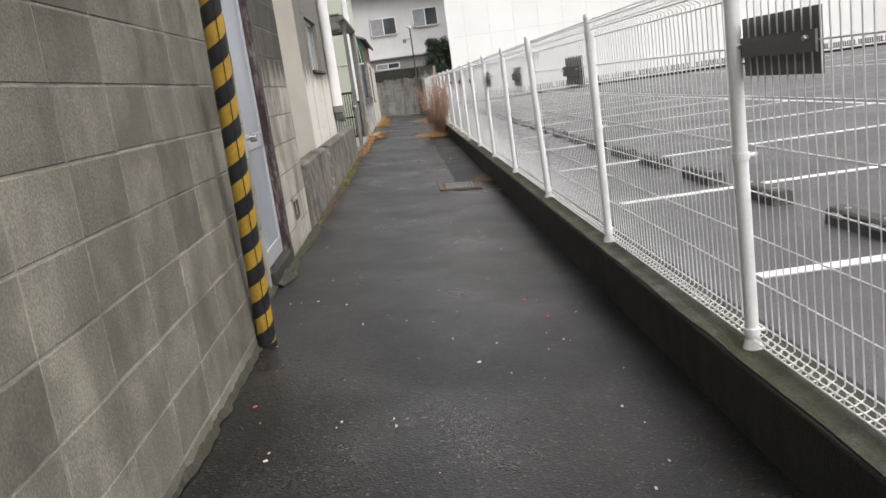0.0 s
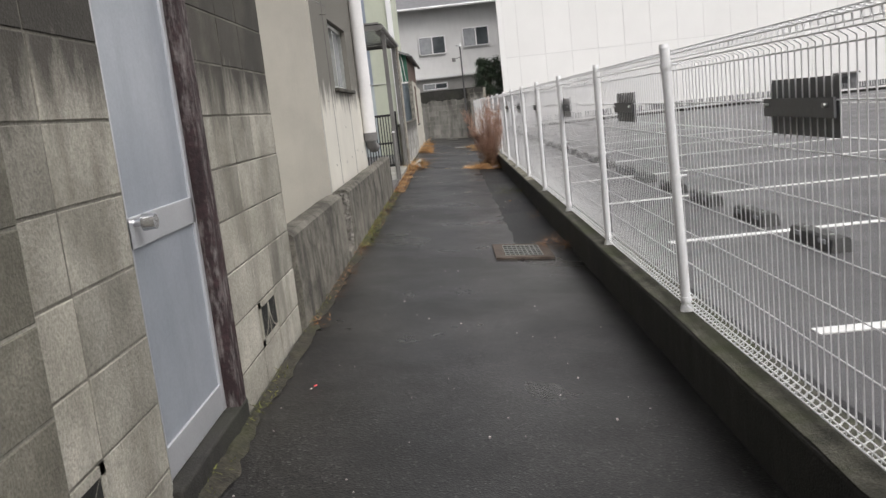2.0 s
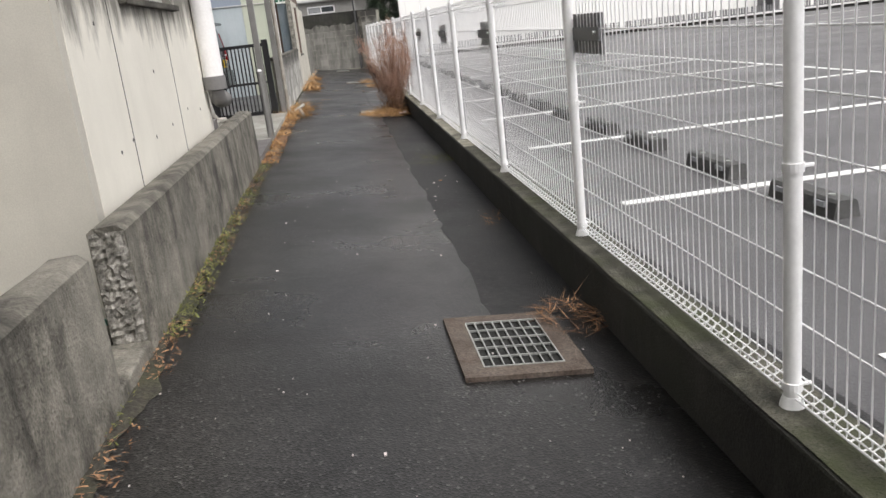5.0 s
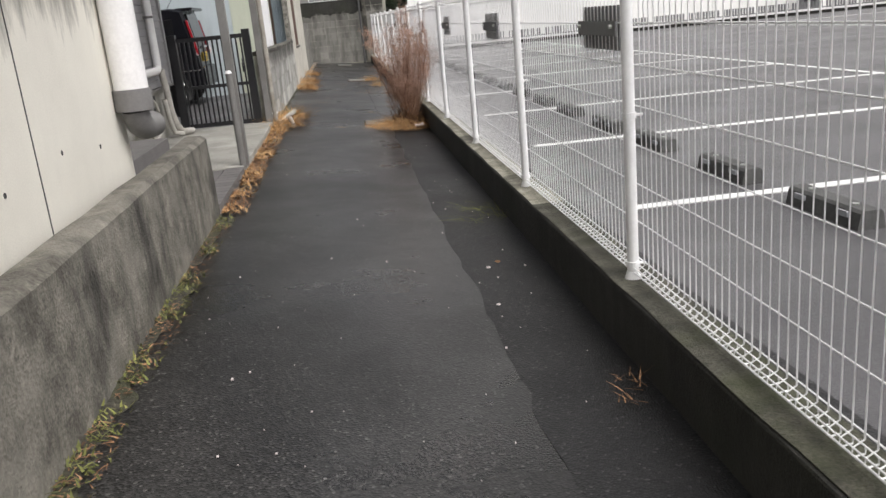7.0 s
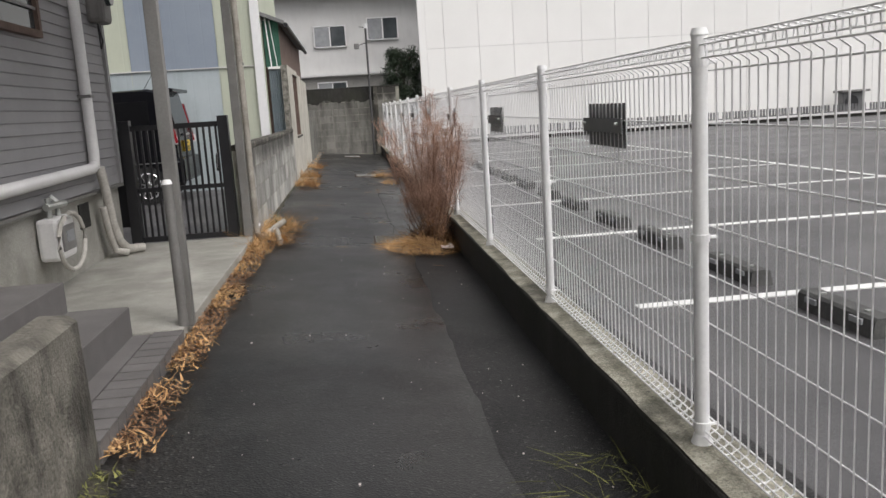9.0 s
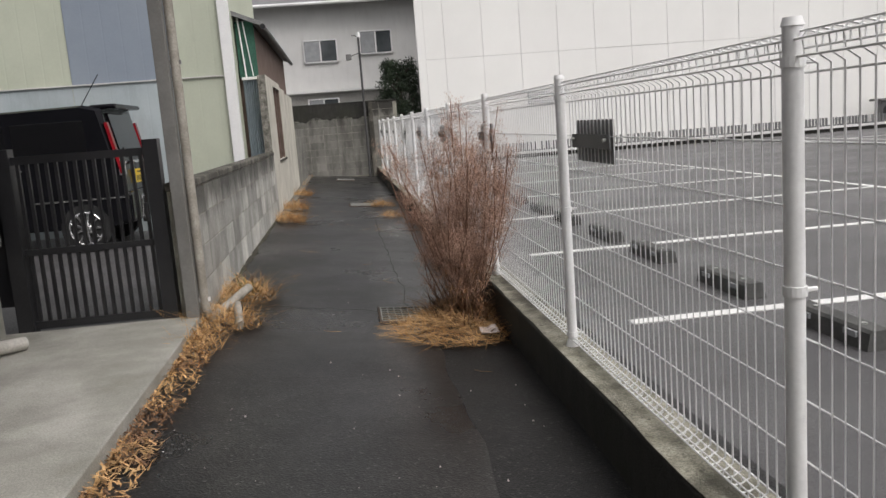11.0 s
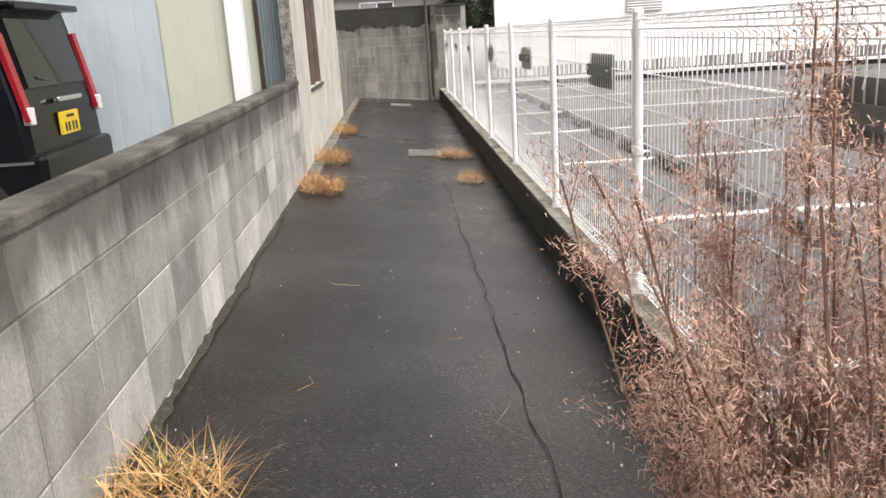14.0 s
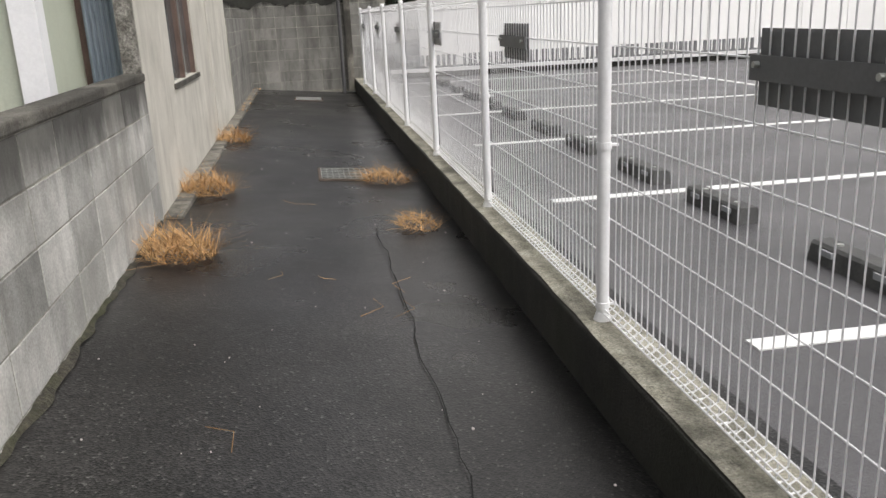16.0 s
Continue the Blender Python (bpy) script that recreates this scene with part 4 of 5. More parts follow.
tw = thing("wall_tall", "tall cream painted wall with a narrow barred window", "wall", at=(-1, 27, 0), kind="structure")
bm = bmesh.new()
for y0, y1, z0, z1 in ((24.3, 25.55, -0.1, 2.15), (25.55, 27.05, -0.1, 0.85), (25.55, 27.05, 2.05, 2.15), (27.05, 28.3, -0.1, 2.1), (28.42, 30.7, -0.1, 2.05)):
    box(bm, -1.06, -0.945, y0, y1, z0, z1)
part("body", bm, TALLWALL, tw)
part("pier", B(-1.1, -0.97, 28.3, 28.42, -0.1, 2.1), CONCRETE, tw)
part("rough_end", B(-1.06, -0.95, 24.27, 24.3, 1.0, 2.15), ROUGH, tw, "rough broken end")
w = part("window", B(-1.03, -1.0, 25.55, 27.05, 0.85, 2.05), GLASS, tw, "dark window")
for y in (25.55, 26.27, 27.0):
    part("window_frame", B(-1.0, -0.96, y, y + 0.05, 0.85, 2.05), BROWNWALL, w)
part("window_sill", B(-1.03, -0.925, 25.5, 27.1, 0.81, 0.85), CONCRETE, w)
wall_e = mortar_wall("wall_block_5", -0.93, 30.7, 34.95, -0.1, 1.355, "low stained block wall near the lane's end")
PIECES.append((wall_e, -0.93, [30.7 + 0.4 * k for k in range(11)], 34.95, [-0.045 + 0.2 * k for k in range(7)], BLOCK_END, 30.7))
solid("threshold", B(-0.96, -0.82, 24.3, 34.9, -0.1, 0.065, 0.01), CONCRETE, "narrow concrete gutter edge at the wall foot", "kerb", kind="structure")

# ---- end of the lane ----
end = tagged(new("wall_end", meshed("wall_end", B(-1.6, 1.7, 35.0015, 35.15, -0.1, 1.95), MORTAR)), "weathered concrete block wall closing the lane, black stained top", "wall", kind="structure")
for y, x0, x1, z0, z1 in ((34.985, -1.6, 0.98, 1.50, 1.95),):
    bm = bmesh.new()
    n = 60
    last = None
    for k in range(n + 1):
        x = x0 + (x1 - x0) * k / n
        zz = z0 + 0.14 * noise.noise((x * 2.7, 3, 0)) + 0.10 * noise.noise((x * 9, 1, 0)) + 0.08
        row = (bm.verts.new((x, y, zz)), bm.verts.new((x, y, z1)))
        if last:
            bm.faces.new((last[0], row[0], row[1], last[1]))
        last = row
    part("stain", bm, CURB, end, "black weathering along the top")
part("coping", B(-1.6, 1.7, 34.98, 35.17, 1.95, 2.0, 0.01), CURB, end)
part("pilaster", B(0.90, 1.02, 34.9, 35.0, -0.1, 2.0), CONCRETE, end)
pole = thing("street_lamp", "thin dark street lamp post with a small lamp head", "street lamp", at=(0.82, 34.85, 0))
part("pole", R((0.80, 34.83, -0.1), (0.80, 34.83, 3.75), 0.035, 10, 0.03), LAMP, pole)
part("lamp_arm", P([(0.80, 34.83, 3.7), (0.72, 34.8, 3.76), (0.62, 34.76, 3.76)], 0.014, 6), LAMP, pole)
part("lamp_head", R((0.80, 34.83, 3.72), (0.80, 34.83, 3.86), 0.06, 12, 0.045), WHITE, pole)
part("bracket", P([(0.8, 34.83, 3.3), (0.55, 34.83, 3.22)], 0.015, 6), LAMP, pole)
part("sensor", B(0.42, 0.57, 34.78, 34.9, 3.12, 3.28, 0.02), GREYPVC, pole)


# ---- far white house ----
def far_house():
    h = thing("far_house", "white two-storey house with grey tiled roof beyond the lane", "house", at=(0, 61, 0))
    part("wall", B(-8, 9, 60, 68, -0.3, 8.6), HOUSE, h)
    part("base", B(-8.02, 9.02, 59.95, 60, -0.3, 3.35), material("house_base", (0.28, 0.27, 0.25), (0.36, 0.35, 0.33), 1.0), h, "grey lower wall")
    part("ledge", B(-8.1, 9.1, 59.7, 60, 3.42, 3.58), HOUSE, h)
    bm = bmesh.new()
    q = [bm.verts.new(c) for c in ((-8.8, 59.2, 8.4), (9.8, 59.2, 8.4), (9.8, 64, 10.4), (-8.8, 64, 10.4), (-8.8, 59.2, 8.2), (9.8, 59.2, 8.2), (9.8, 64, 10.2), (-8.8, 64, 10.2))]
    for f in ((0, 1, 2, 3), (4, 7, 6, 5), (0, 4, 5, 1), (1, 5, 6, 2), (2, 6, 7, 3), (3, 7, 4, 0)):
        bm.faces.new([q[i] for i in f])
    part("roof", bm, ROOF, h)
    part("gutter", P([(-8.8, 59.15, 8.3), (9.8, 59.15, 8.3)], 0.09, 8), WHITE, h)
    for x0, x1, z0, z1 in ((-1.6, 0.35, 5.1, 6.4), (1.6, 3.5, 5.4, 6.75), (-1.6, 0.2, 2.62, 3.1)):
        w = part("window", B(x0, x1, 59.93, 59.97, z0, z1), GLASS, h)
        for a, b, c, d in ((x0, x1, z0, z0 + 0.08), (x0, x1, z1 - 0.08, z1), (x0, x0 + 0.08, z0, z1), (x1 - 0.08, x1, z0, z1), ((x0 + x1) / 2 - 0.04, (x0 + x1) / 2 + 0.04, z0, z1)):
            part("window_frame", B(a, b, 59.88, 59.96, c, d), WHITE, w)
        part("pane", B(x0 + 0.1, (x0 + x1) / 2 - 0.05, 59.9, 59.94, z0 + 0.1, z1 - 0.1), FROST, w)


far_house()

# ---- white clad building ----
clad = thing("white_building", "large white panel-clad building beyond the car park", "building", at=(20, 40, 0))
part("core", B(2.72, 60, 37.06, 37.9, 0, 14), SEAM, clad)
part("rear_block", B(6.5, 60, 37.9, 55, 0, 13.8), SEAM, clad)
PANELS = (clad, 2.7, 37.05)
part("corner_trim", B(2.62, 2.86, 37.02, 37.2, 0, 14), PANEL, clad)
for x in (5.95,):
    lv = part("louvre", B(x, x + 0.9, 36.98, 37.03, 1.6, 1.95), FROST, clad, "small grey louvre")
    for k in range(5):
        part("slat", B(x, x + 0.9, 36.95, 36.99, 1.62 + 0.065 * k, 1.65 + 0.065 * k), WHITE, lv)

# ---- far edge of the car park ----
lw = thing("wall_lot_end", "low dark wall with pale coping along the car park edge", "low wall", at=(15, 35.5, 0), kind="structure")
part("body", B(1.8, 60, 35.6, 35.8, -0.1, 0.14), CURB, lw)
part("coping", B(1.8, 60, 35.55, 35.85, 0.14, 0.21), PVC, lw)
bm = bmesh.new()
for k in range(230):
    if k % 12 < 11:
        box(bm, 2.0 + 0.11 * k, 2.06 + 0.11 * k, 35.66, 35.7, 0.23, 0.47)
tagged(part("railing_bars", bm, PLATE, lw, "close-set dark railing bars"), kind="stuff")
part("rail", B(1.8, 27.4, 35.67, 35.69, 0.21, 0.25), PLATE, lw)
ac = thing("outdoor_unit", "dark air conditioner outdoor unit beyond the lot wall", "air conditioner", at=(17.6, 36.4, 0))
part("case", B(17.2, 18.0, 36.2, 36.55, -0.1, 0.85, 0.03), PLATE, ac)
part("hood", B(17.05, 18.1, 36.05, 36.6, 0.85, 0.93, 0.02), GREYPVC, ac, "sloping grey hood")
part("fan_grille", R((17.5, 36.19, 0.5), (17.5, 36.21, 0.5), 0.25, 20), BLACK, ac)
bb = thing("beige_building", "beige building with windows beside the car park", "building", at=(40, 34, 0))
part("wall", B(30, 45, 30, 36, 0, 7), TALLWALL, bb)
part("roof", B(29.7, 45.3, 29.7, 36.3, 7, 7.3), ROOF, bb)
for x in (31.5, 34.5, 38):
    part("window", B(x, x + 1.4, 29.95, 30.02, 1.2, 2.6), GLASS, bb)

# ---- car park markings and stops ----
LY = [3.31 + 2.58 * k for k in range(-4, 13)]
for k, y in enumerate(LY):
    bm = B(1.65, 6.75, y - 0.05, y + 0.05, 0.03, 0.036)
    solid("parking_line", bm, LINE, "worn white parking bay line on asphalt", "road marking", "bay lines", kind="structure")
solid("parking_line", B(6.70, 6.80, LY[0], LY[-1] + 0.05, 0.03, 0.0375), LINE, "long white line closing the parking bays", "road marking", kind="structure")
for y in LY[1::2]:
    solid("parking_line", B(13.0, 18.5, y - 0.05, y + 0.05, 0.03, 0.036), LINE, "worn white parking bay line on asphalt", "road marking", "bay lines", kind="structure")
solid("parking_line", B(12.95, 13.05, LY[0], LY[-1], 0.03, 0.0375), LINE, "long white line of the far parking bays", "road marking", kind="structure")

stop = thing("wheel_stop", "dark grey rubber wheel stop on the car park", "wheel stop", "wheel stops", (2.54, 0, 0.03))
bm = bmesh.new()
prof = [(-0.075, 0), (-0.06, 0.085), (-0.045, 0.1), (0.045, 0.1), (0.06, 0.085), (0.075, 0)]
ra = [bm.verts.new((2.54 + x, -0.34, 0.03 + z)) for x, z in prof]
rb = [bm.verts.new((2.54 + x, 0.34, 0.03 + z)) for x, z in prof]
for k in range(6):
    bm.faces.new((ra[k], ra[(k + 1) % 6], rb[(k + 1) % 6], rb[k]))
bm.faces.new(ra)
bm.faces.new(rb[::-1])
part("body", bm, RUBBER, stop)
for y in (-0.2, 0.2):
    part("bolt", R((2.54, y, 0.128), (2.54, y, 0.137), 0.02, 8), GALV, stop)
    part("reflector", B(2.462, 2.475, y - 0.05, y + 0.05, 0.08, 0.11), FROST, stop)
first = True
for y in LY[:-1]:
    for o in (0.58, 1.95):
        if first:
            stop.location.y = y + o
            first = False
        else:
            copy_thing(stop, Matrix.Translation((2.54, y + o, 0.03)))

# ---- wire fence ----
FX, ZC = 1.115, 0.138
POSTS = [-0.47 + 2.0 * k for k in range(-2, 18)]


def fence_post():
    t = thing("fence_post", "white round steel fence post on the curb", "fence post", "fence posts", (FX, 0, ZC))
    part("tube", R((FX, 0, ZC), (FX, 0, ZC + 1.285), 0.0235, 16), WHITE, t, smooth=True)
    part("cap", R((FX, 0, ZC + 1.28), (FX, 0, ZC + 1.30), 0.027, 16, 0.021), WHITE, t, smooth=True)
    part("foot", R((FX, 0, ZC - 0.003), (FX, 0, ZC + 0.03), 0.036, 14, 0.026), WHITE, t, smooth=True)
    for z in (0.06, 0.67, 1.2):
        bm = R((FX, 0, ZC + z - 0.012), (FX, 0, ZC + z + 0.012), 0.028, 16)
        rod(bm, (FX + 0.02, 0.0, ZC + z), (FX + 0.055, 0.0, ZC + z), 0.006, 6)
        part("clamp", bm, WHITE, t)
    return t


def fence_panel():
    t = thing("mesh_fence", "white welded wire mesh fence panel with folded edges", "fence", "fence panels", (FX, 0, ZC))
    w = 0.0031
    x = FX + 0.03
    lo, hi = ZC + 0.02, ZC + 1.265
    y = 0.0
    pts = [(x + 0.004, y, lo + 0.02), (x + 0.004, y, lo + 0.004), (x - 0.022, y, lo), (x - 0.032, y, lo + 0.008), (x - 0.029, y, lo + 0.026), (x, y, lo + 0.042),
           (x, y, hi - 0.074), (x - 0.032, y, hi - 0.052), (x - 0.036, y, hi - 0.014), (x - 0.024, y, hi), (x + 0.012, y, hi - 0.008), (x + 0.012, y, hi - 0.034)]
    wire = part("upright_wire", P(pts, w, 4), WIRE, t)
    wire.location.y = 0.05
    for k in range(1, 39):
        o = new("upright_wire", wire.data)
        o.parent = t
        o.location.y = 0.05 + 0.05 * k
    zs = [lo + 0.055 + (hi - lo - 0.145) * k / 7 for k in range(8)]
    for z in zs:
        part("cross_wire", R((x + 0.004, 0.0, z), (x + 0.004, 2.0, z), 0.0029, 6), WIRE, t)
    for dx, z in ((0.006, lo + 0.02), (-0.022, lo - 0.001), (-0.034, lo + 0.009), (-0.031, lo + 0.027), (-0.034, hi - 0.054), (-0.038, hi - 0.016), (-0.024, hi + 0.001), (0.014, hi - 0.034)):
        part("edge_wire", R((x + dx, 0.0, z), (x + dx, 2.0, z), 0.0028, 6), WIRE, t)
    return t


fp, fm = fence_post(), fence_panel()
fp.location.y, fm.location.y = POSTS[0], POSTS[0]
for k, y in enumerate(POSTS[1:]):
    tilt = pose(FX, y, ZC, 0, -1.6 if abs(y - 3.53) < 0.1 else 0, 0)
    copy_thing(fp, tilt)
    if y < 33.5:
        copy_thing(fm, Matrix.Translation((FX, y, ZC)))


def bay_plate():
    t = thing("bay_sign", "dark grey blank-backed bay sign clamped to the fence", "sign", "bay signs", (FX, 0, 1.15))
    part("board", B(FX + 0.036, FX + 0.042, -0.25, 0.25, 1.045, 1.225), PLATE, t)
    part("clamp_strip", B(FX + 0.014, FX + 0.022, -0.26, 0.26, 1.105, 1.165), PLATE, t)
    for y in (-0.22, 0.22):
        part("bolt", R((FX + 0.0, y, 1.143), (FX + 0.03, y, 1.143), 0.008, 8), GALV, t)
    return t


bp = bay_plate()
bp.location.y = 9.97
copy_thing(bp, Matrix.Translation((FX, -0.71, 1.17)))
for k in (-3, -2, -1, 1, 2, 3, 4, 5, 6, 7, 8, 9):
    copy_thing(bp, Matrix.Translation((FX, 9.97 + 2.59 * k, 1.15)))


# ---- drain grates ----
def grate(xc, yc, wx, wy, label, framed, nx, ny):
    z = fall(xc) + 0.012
    t = thing("drain_grate", label, "drain", "drain grates", (xc, yc, z))
    tilt = -0.085
    def zz(x):
        return z + (x - xc) * tilt
    def bar(x0, x1, y0, y1, h, d):
        bm = B(x0, x1, y0, y1, 0, d)
        for v in bm.verts:
            v.co.z += zz(v.co.x) + h - d
        return bm
    x0, x1, y0, y1 = xc - wx / 2, xc + wx / 2, yc - wy / 2, yc + wy / 2
    # flat dark plate for the shade below the bars
    part("pit", bar(x0, x1, y0, y1, -0.004, 0.003), DARK, t, "dark plate painted as the shaded pit with dead leaves")
    f = framed
    for a in ((x0 - f, x1 + f, y0 - f, y0), (x0 - f, x1 + f, y1, y1 + f), (x0 - f, x0, y0, y1), (x1, x1 + f, y0, y1)):
        part("frame", bar(*a, 0.006, 0.02), RUST, t, "rusty stained surround")
    for k in range(nx + 1):
        x = x0 + wx * k / nx
        part("bar", bar(x - 0.003, x + 0.003, y0, y1, 0.008, 0.008), GALV, t)
    for k in range(ny + 1):
        y = y0 + wy * k / ny
        part("bar", bar(x0, x1, y - 0.004, y + 0.004, 0.009, 0.008), GALV, t)


grate(0.565, 6.77, 0.32, 0.5, "galvanised drain grate in a rusty square surround", 0.09, 8, 5)
grate(0.42, 17.4, 0.34, 0.42, "galvanised drain grate beside the dry weeds", 0.02, 7, 6)
grate(0.34, 26.0, 0.40, 0.5, "galvanised drain grate in the asphalt", 0.03, 8, 6)
grate(0.1, 33.2, 0.42, 0.5, "pale drain cover near the end wall", 0.03, 8, 6)


# ---- plants ----
def blade(bm, p, d, length, width, droop):
    """A narrow curved leaf in three parts."""
    p, d = Vector(p), Vector(d).normalized()
    side = d.cross(Vector((0, 0, 1)))
    side = side.normalized() if side.length > 0.05 else Vector((1, 0, 0))
    last = None
    for k in range(4):
        s = k / 3
        q = p + d * length * s + Vector((0, 0, -droop * length * s * s))
        wv = side * width * (1 - s) * 0.5
        row = (bm.verts.new(q - wv), bm.verts.new(q + wv + Vector((0, 0, 0.0008))))
        if last:
            bm.faces.new((last[0], last[1], row[1], row[0]))
        last = row


def tuft(name, x, y, n, spread, length, mat, label, upright=0.5, width=0.006, cat="dry grass"):
    bm = bmesh.new()
    r = random.Random(int(x * 97 + y * 131))
    for _ in range(n):
        a = r.random() * 6.283
        rr = spread * math.sqrt(r.random())
        px, py = x + rr * math.cos(a), y + 1.2 * rr * math.sin(a)
        pz = fall(max(-0.95, min(0.97, px))) + 0.012 + 0.13 * r.random() * (1 - rr / spread)
        up = upright * r.random()
        ang = r.random() * 6.283
        L = length * (0.4 + 0.8 * r.random())
        blade(bm, (px, py, pz), (math.cos(ang), math.sin(ang), up), L, width * (0.6 + 0.8 * r.random()), up * 0.6 * r.random())
    return solid(name, bm, mat, label, cat, kind="stuff")


tuft("dry_grass", -0.74, 18.1, 520, 0.22, 0.28, STRAW, "dry straw-coloured grass clump at the wall foot", 1.3)
tuft("green_grass", -0.76, 18.2, 90, 0.12, 0.24, GREENWEED, "green blades among the dry clump", 2.0, 0.008, "grass")
tuft("dry_grass", -0.82, 17.2, 700, 0.26, 0.24, STRAW, "flattened dry grass round the loose drainpipe", 1.0)
tuft("dry_grass", -0.86, 16.6, 260, 0.14, 0.18, STRAW, "dry grass at the landing edge", 1.0)
tuft("dry_grass", 0.70, 16.9, 1200, 0.36, 0.26, STRAW, "flattened dry straw round the dead weed", 0.5)
tuft("dry_grass", 0.80, 17.4, 420, 0.22, 0.34, DRYLEAF, "brown dead leaves at the weed's foot", 1.6, 0.011)
tuft("dry_grass", -0.72, 23.4, 620, 0.20, 0.27, STRAW, "orange-brown dry grass clump by the wall", 1.7)
tuft("dry_grass", -0.74, 25.2, 520, 0.2, 0.27, STRAW, "orange-brown dry grass clump by the wall", 1.7)
tuft("dry_grass", -0.76, 28.0, 420, 0.18, 0.26, STRAW, "orange-brown dry grass clump by the wall", 1.7)
tuft("dry_grass", 0.74, 24.05, 260, 0.15, 0.15, STRAW, "small mat of dry grass on the asphalt", 0.9)
tuft("dry_grass", 0.69, 25.7, 380, 0.2, 0.2, STRAW, "small mat of dry grass on the asphalt", 0.9)
tuft("dry_grass", 0.9, 9.0, 26, 0.09, 0.08, DRYLEAF, "small dry weed at the curb", 0.9)
tuft("dry_grass", 0.9, 7.0, 160, 0.16, 0.12, DRYLEAF, "dead leaves beside the drain grate", 0.5)
tuft("dry_grass", 0.85, 11.8, 70, 0.2, 0.16, GREENWEED, "thin green grass at the curb", 0.7, 0.004)

# leaf litter strip along the wall foot
def litter(name, y0, y1, n, mat, label, x0=-0.9, w=0.12, size=0.035, up=0.6):
    bm = bmesh.new()
    r = random.Random(int(y0 * 31 + n))
    for _ in range(n):
        y = y0 + (y1 - y0) * r.random()
        if noise.noise((y * 1.8, n * 0.01, 0)) < -0.15:
            continue
        x = x0 + w * r.random() ** 1.8
        a = r.random() * 6.283
        blade(bm, (x, y, fall(x) + 0.008 + 0.03 * r.random()), (math.cos(a), math.sin(a), up * r.random()), size * (0.5 + r.random()), size * 0.22 * (0.5 + r.random()), 0.2)
    solid(name, bm, mat, label, "leaf litter", kind="stuff")


litter("leaf_litter", 12.1, 17.0, 3400, DRYLEAF, "orange-brown fallen leaves along the step edge", -0.93, 0.16, 0.04, 1.0)
litter("leaf_litter", 12.1, 17.0, 2000, STRAW, "pale dry leaves along the step edge", -0.93, 0.17, 0.05, 1.0)
litter("leaf_litter", 4.3, 12.0, 1300, DRYLEAF, "brown leaves along the low wall foot", -0.92, 0.11, 0.035, 0.5)
litter("weed_strip", 6.9, 12.0, 1700, GREENWEED, "yellow-green weeds along the low wall foot", -0.92, 0.11, 0.034, 1.4)
litter("weed_strip", 2.0, 6.5, 420, GREENWEED, "small weeds along the wall foot", -0.93, 0.06, 0.03, 1.2)
litter("leaf_litter", 30.0, 34.9, 250, STRAW, "dry leaves along the far wall foot", -0.9, 0.12, 0.06, 0.6)


# ---- dead tall weed ----
def dead_weed():
    t = thing("dead_weed", "tall dead reddish-brown weed with fine dry twigs", "weed", at=(0.85, 17.3, -0.1))
    r = random.Random(11)
    twigs, fluff = bmesh.new(), bmesh.new()
    for k in range(70):
        a = r.random() * 6.283
        rr = 0.13 * math.sqrt(r.random())
        bx, by = 0.84 + 0.7 * rr * math.cos(a), 17.3 + 1.5 * rr * math.sin(a)
        tall = k < 5
        H = 1.2 + 0.35 * r.random() if tall else 0.45 + 0.8 * r.random()
        wide = 0.12 if tall else 0.44
        lean = Vector((wide * math.cos(a) * r.random() + (0.10 if tall else 0.02), 1.5 * wide * math.sin(a) * r.random(), 1))
        bend = Vector((r.random() - 0.5, r.random() - 0.5, 0)) * 0.16
        pts = [Vector((bx, by, fall(min(bx, 0.95)))) + lean * H * (s / 6) + bend * math.sin(s / 2) for s in range(7)]
        part("stem", P(pts, 0.0028, 4), STEM, t)
        for q in range(22):
            u = 0.30 + 0.7 * r.random() ** 0.8
            i = min(5, int(u * 6))
            p = pts[i].lerp(pts[i + 1], u * 6 - i)
            d = Vector((r.random() - 0.5, r.random() - 0.5, 0.15 + 0.55 * r.random())).normalized()
            L = (0.08 + 0.17 * r.random()) * (1.25 - 0.6 * u)
            e = p + d * L
            blade(twigs, p, d, L, 0.0028, 0.1)
            for _ in range(60):
                f = p.lerp(e, 0.15 + 0.85 * r.random())
                f = f + Vector((r.gauss(0, 1), r.gauss(0, 1), r.gauss(0, 1))) * 0.016
                dd = Vector((r.random() - 0.5, r.random() - 0.5, r.random() - 0.3))
                blade(fluff, f, dd, 0.010 + 0.017 * r.random(), 0.0034, 0.1)
    tagged(part("twig", twigs, STEM, t), kind="stuff")
    tagged(part("fluff", fluff, SEED, t, "fluffy reddish seed heads"), kind="stuff")
    lv = bmesh.new()
    for k in range(700):
        a = r.random() * 6.283
        rr = 0.22 * math.sqrt(r.random())
        x, y = 0.82 + 0.7 * rr * math.cos(a), 17.2 + 1.6 * rr * math.sin(a)
        d = Vector((math.cos(a) * r.random(), math.sin(a) * r.random(), 0.2 + r.random()))
        blade(lv, (x, y, fall(min(x, 0.95)) + 0.45 * r.random() ** 2), d, 0.10 + 0.13 * r.random(), 0.010, 0.9)
    tagged(part("dead_leaf", lv, DRYLEAF, t, "curled dead leaves"), kind="stuff")


dead_weed()


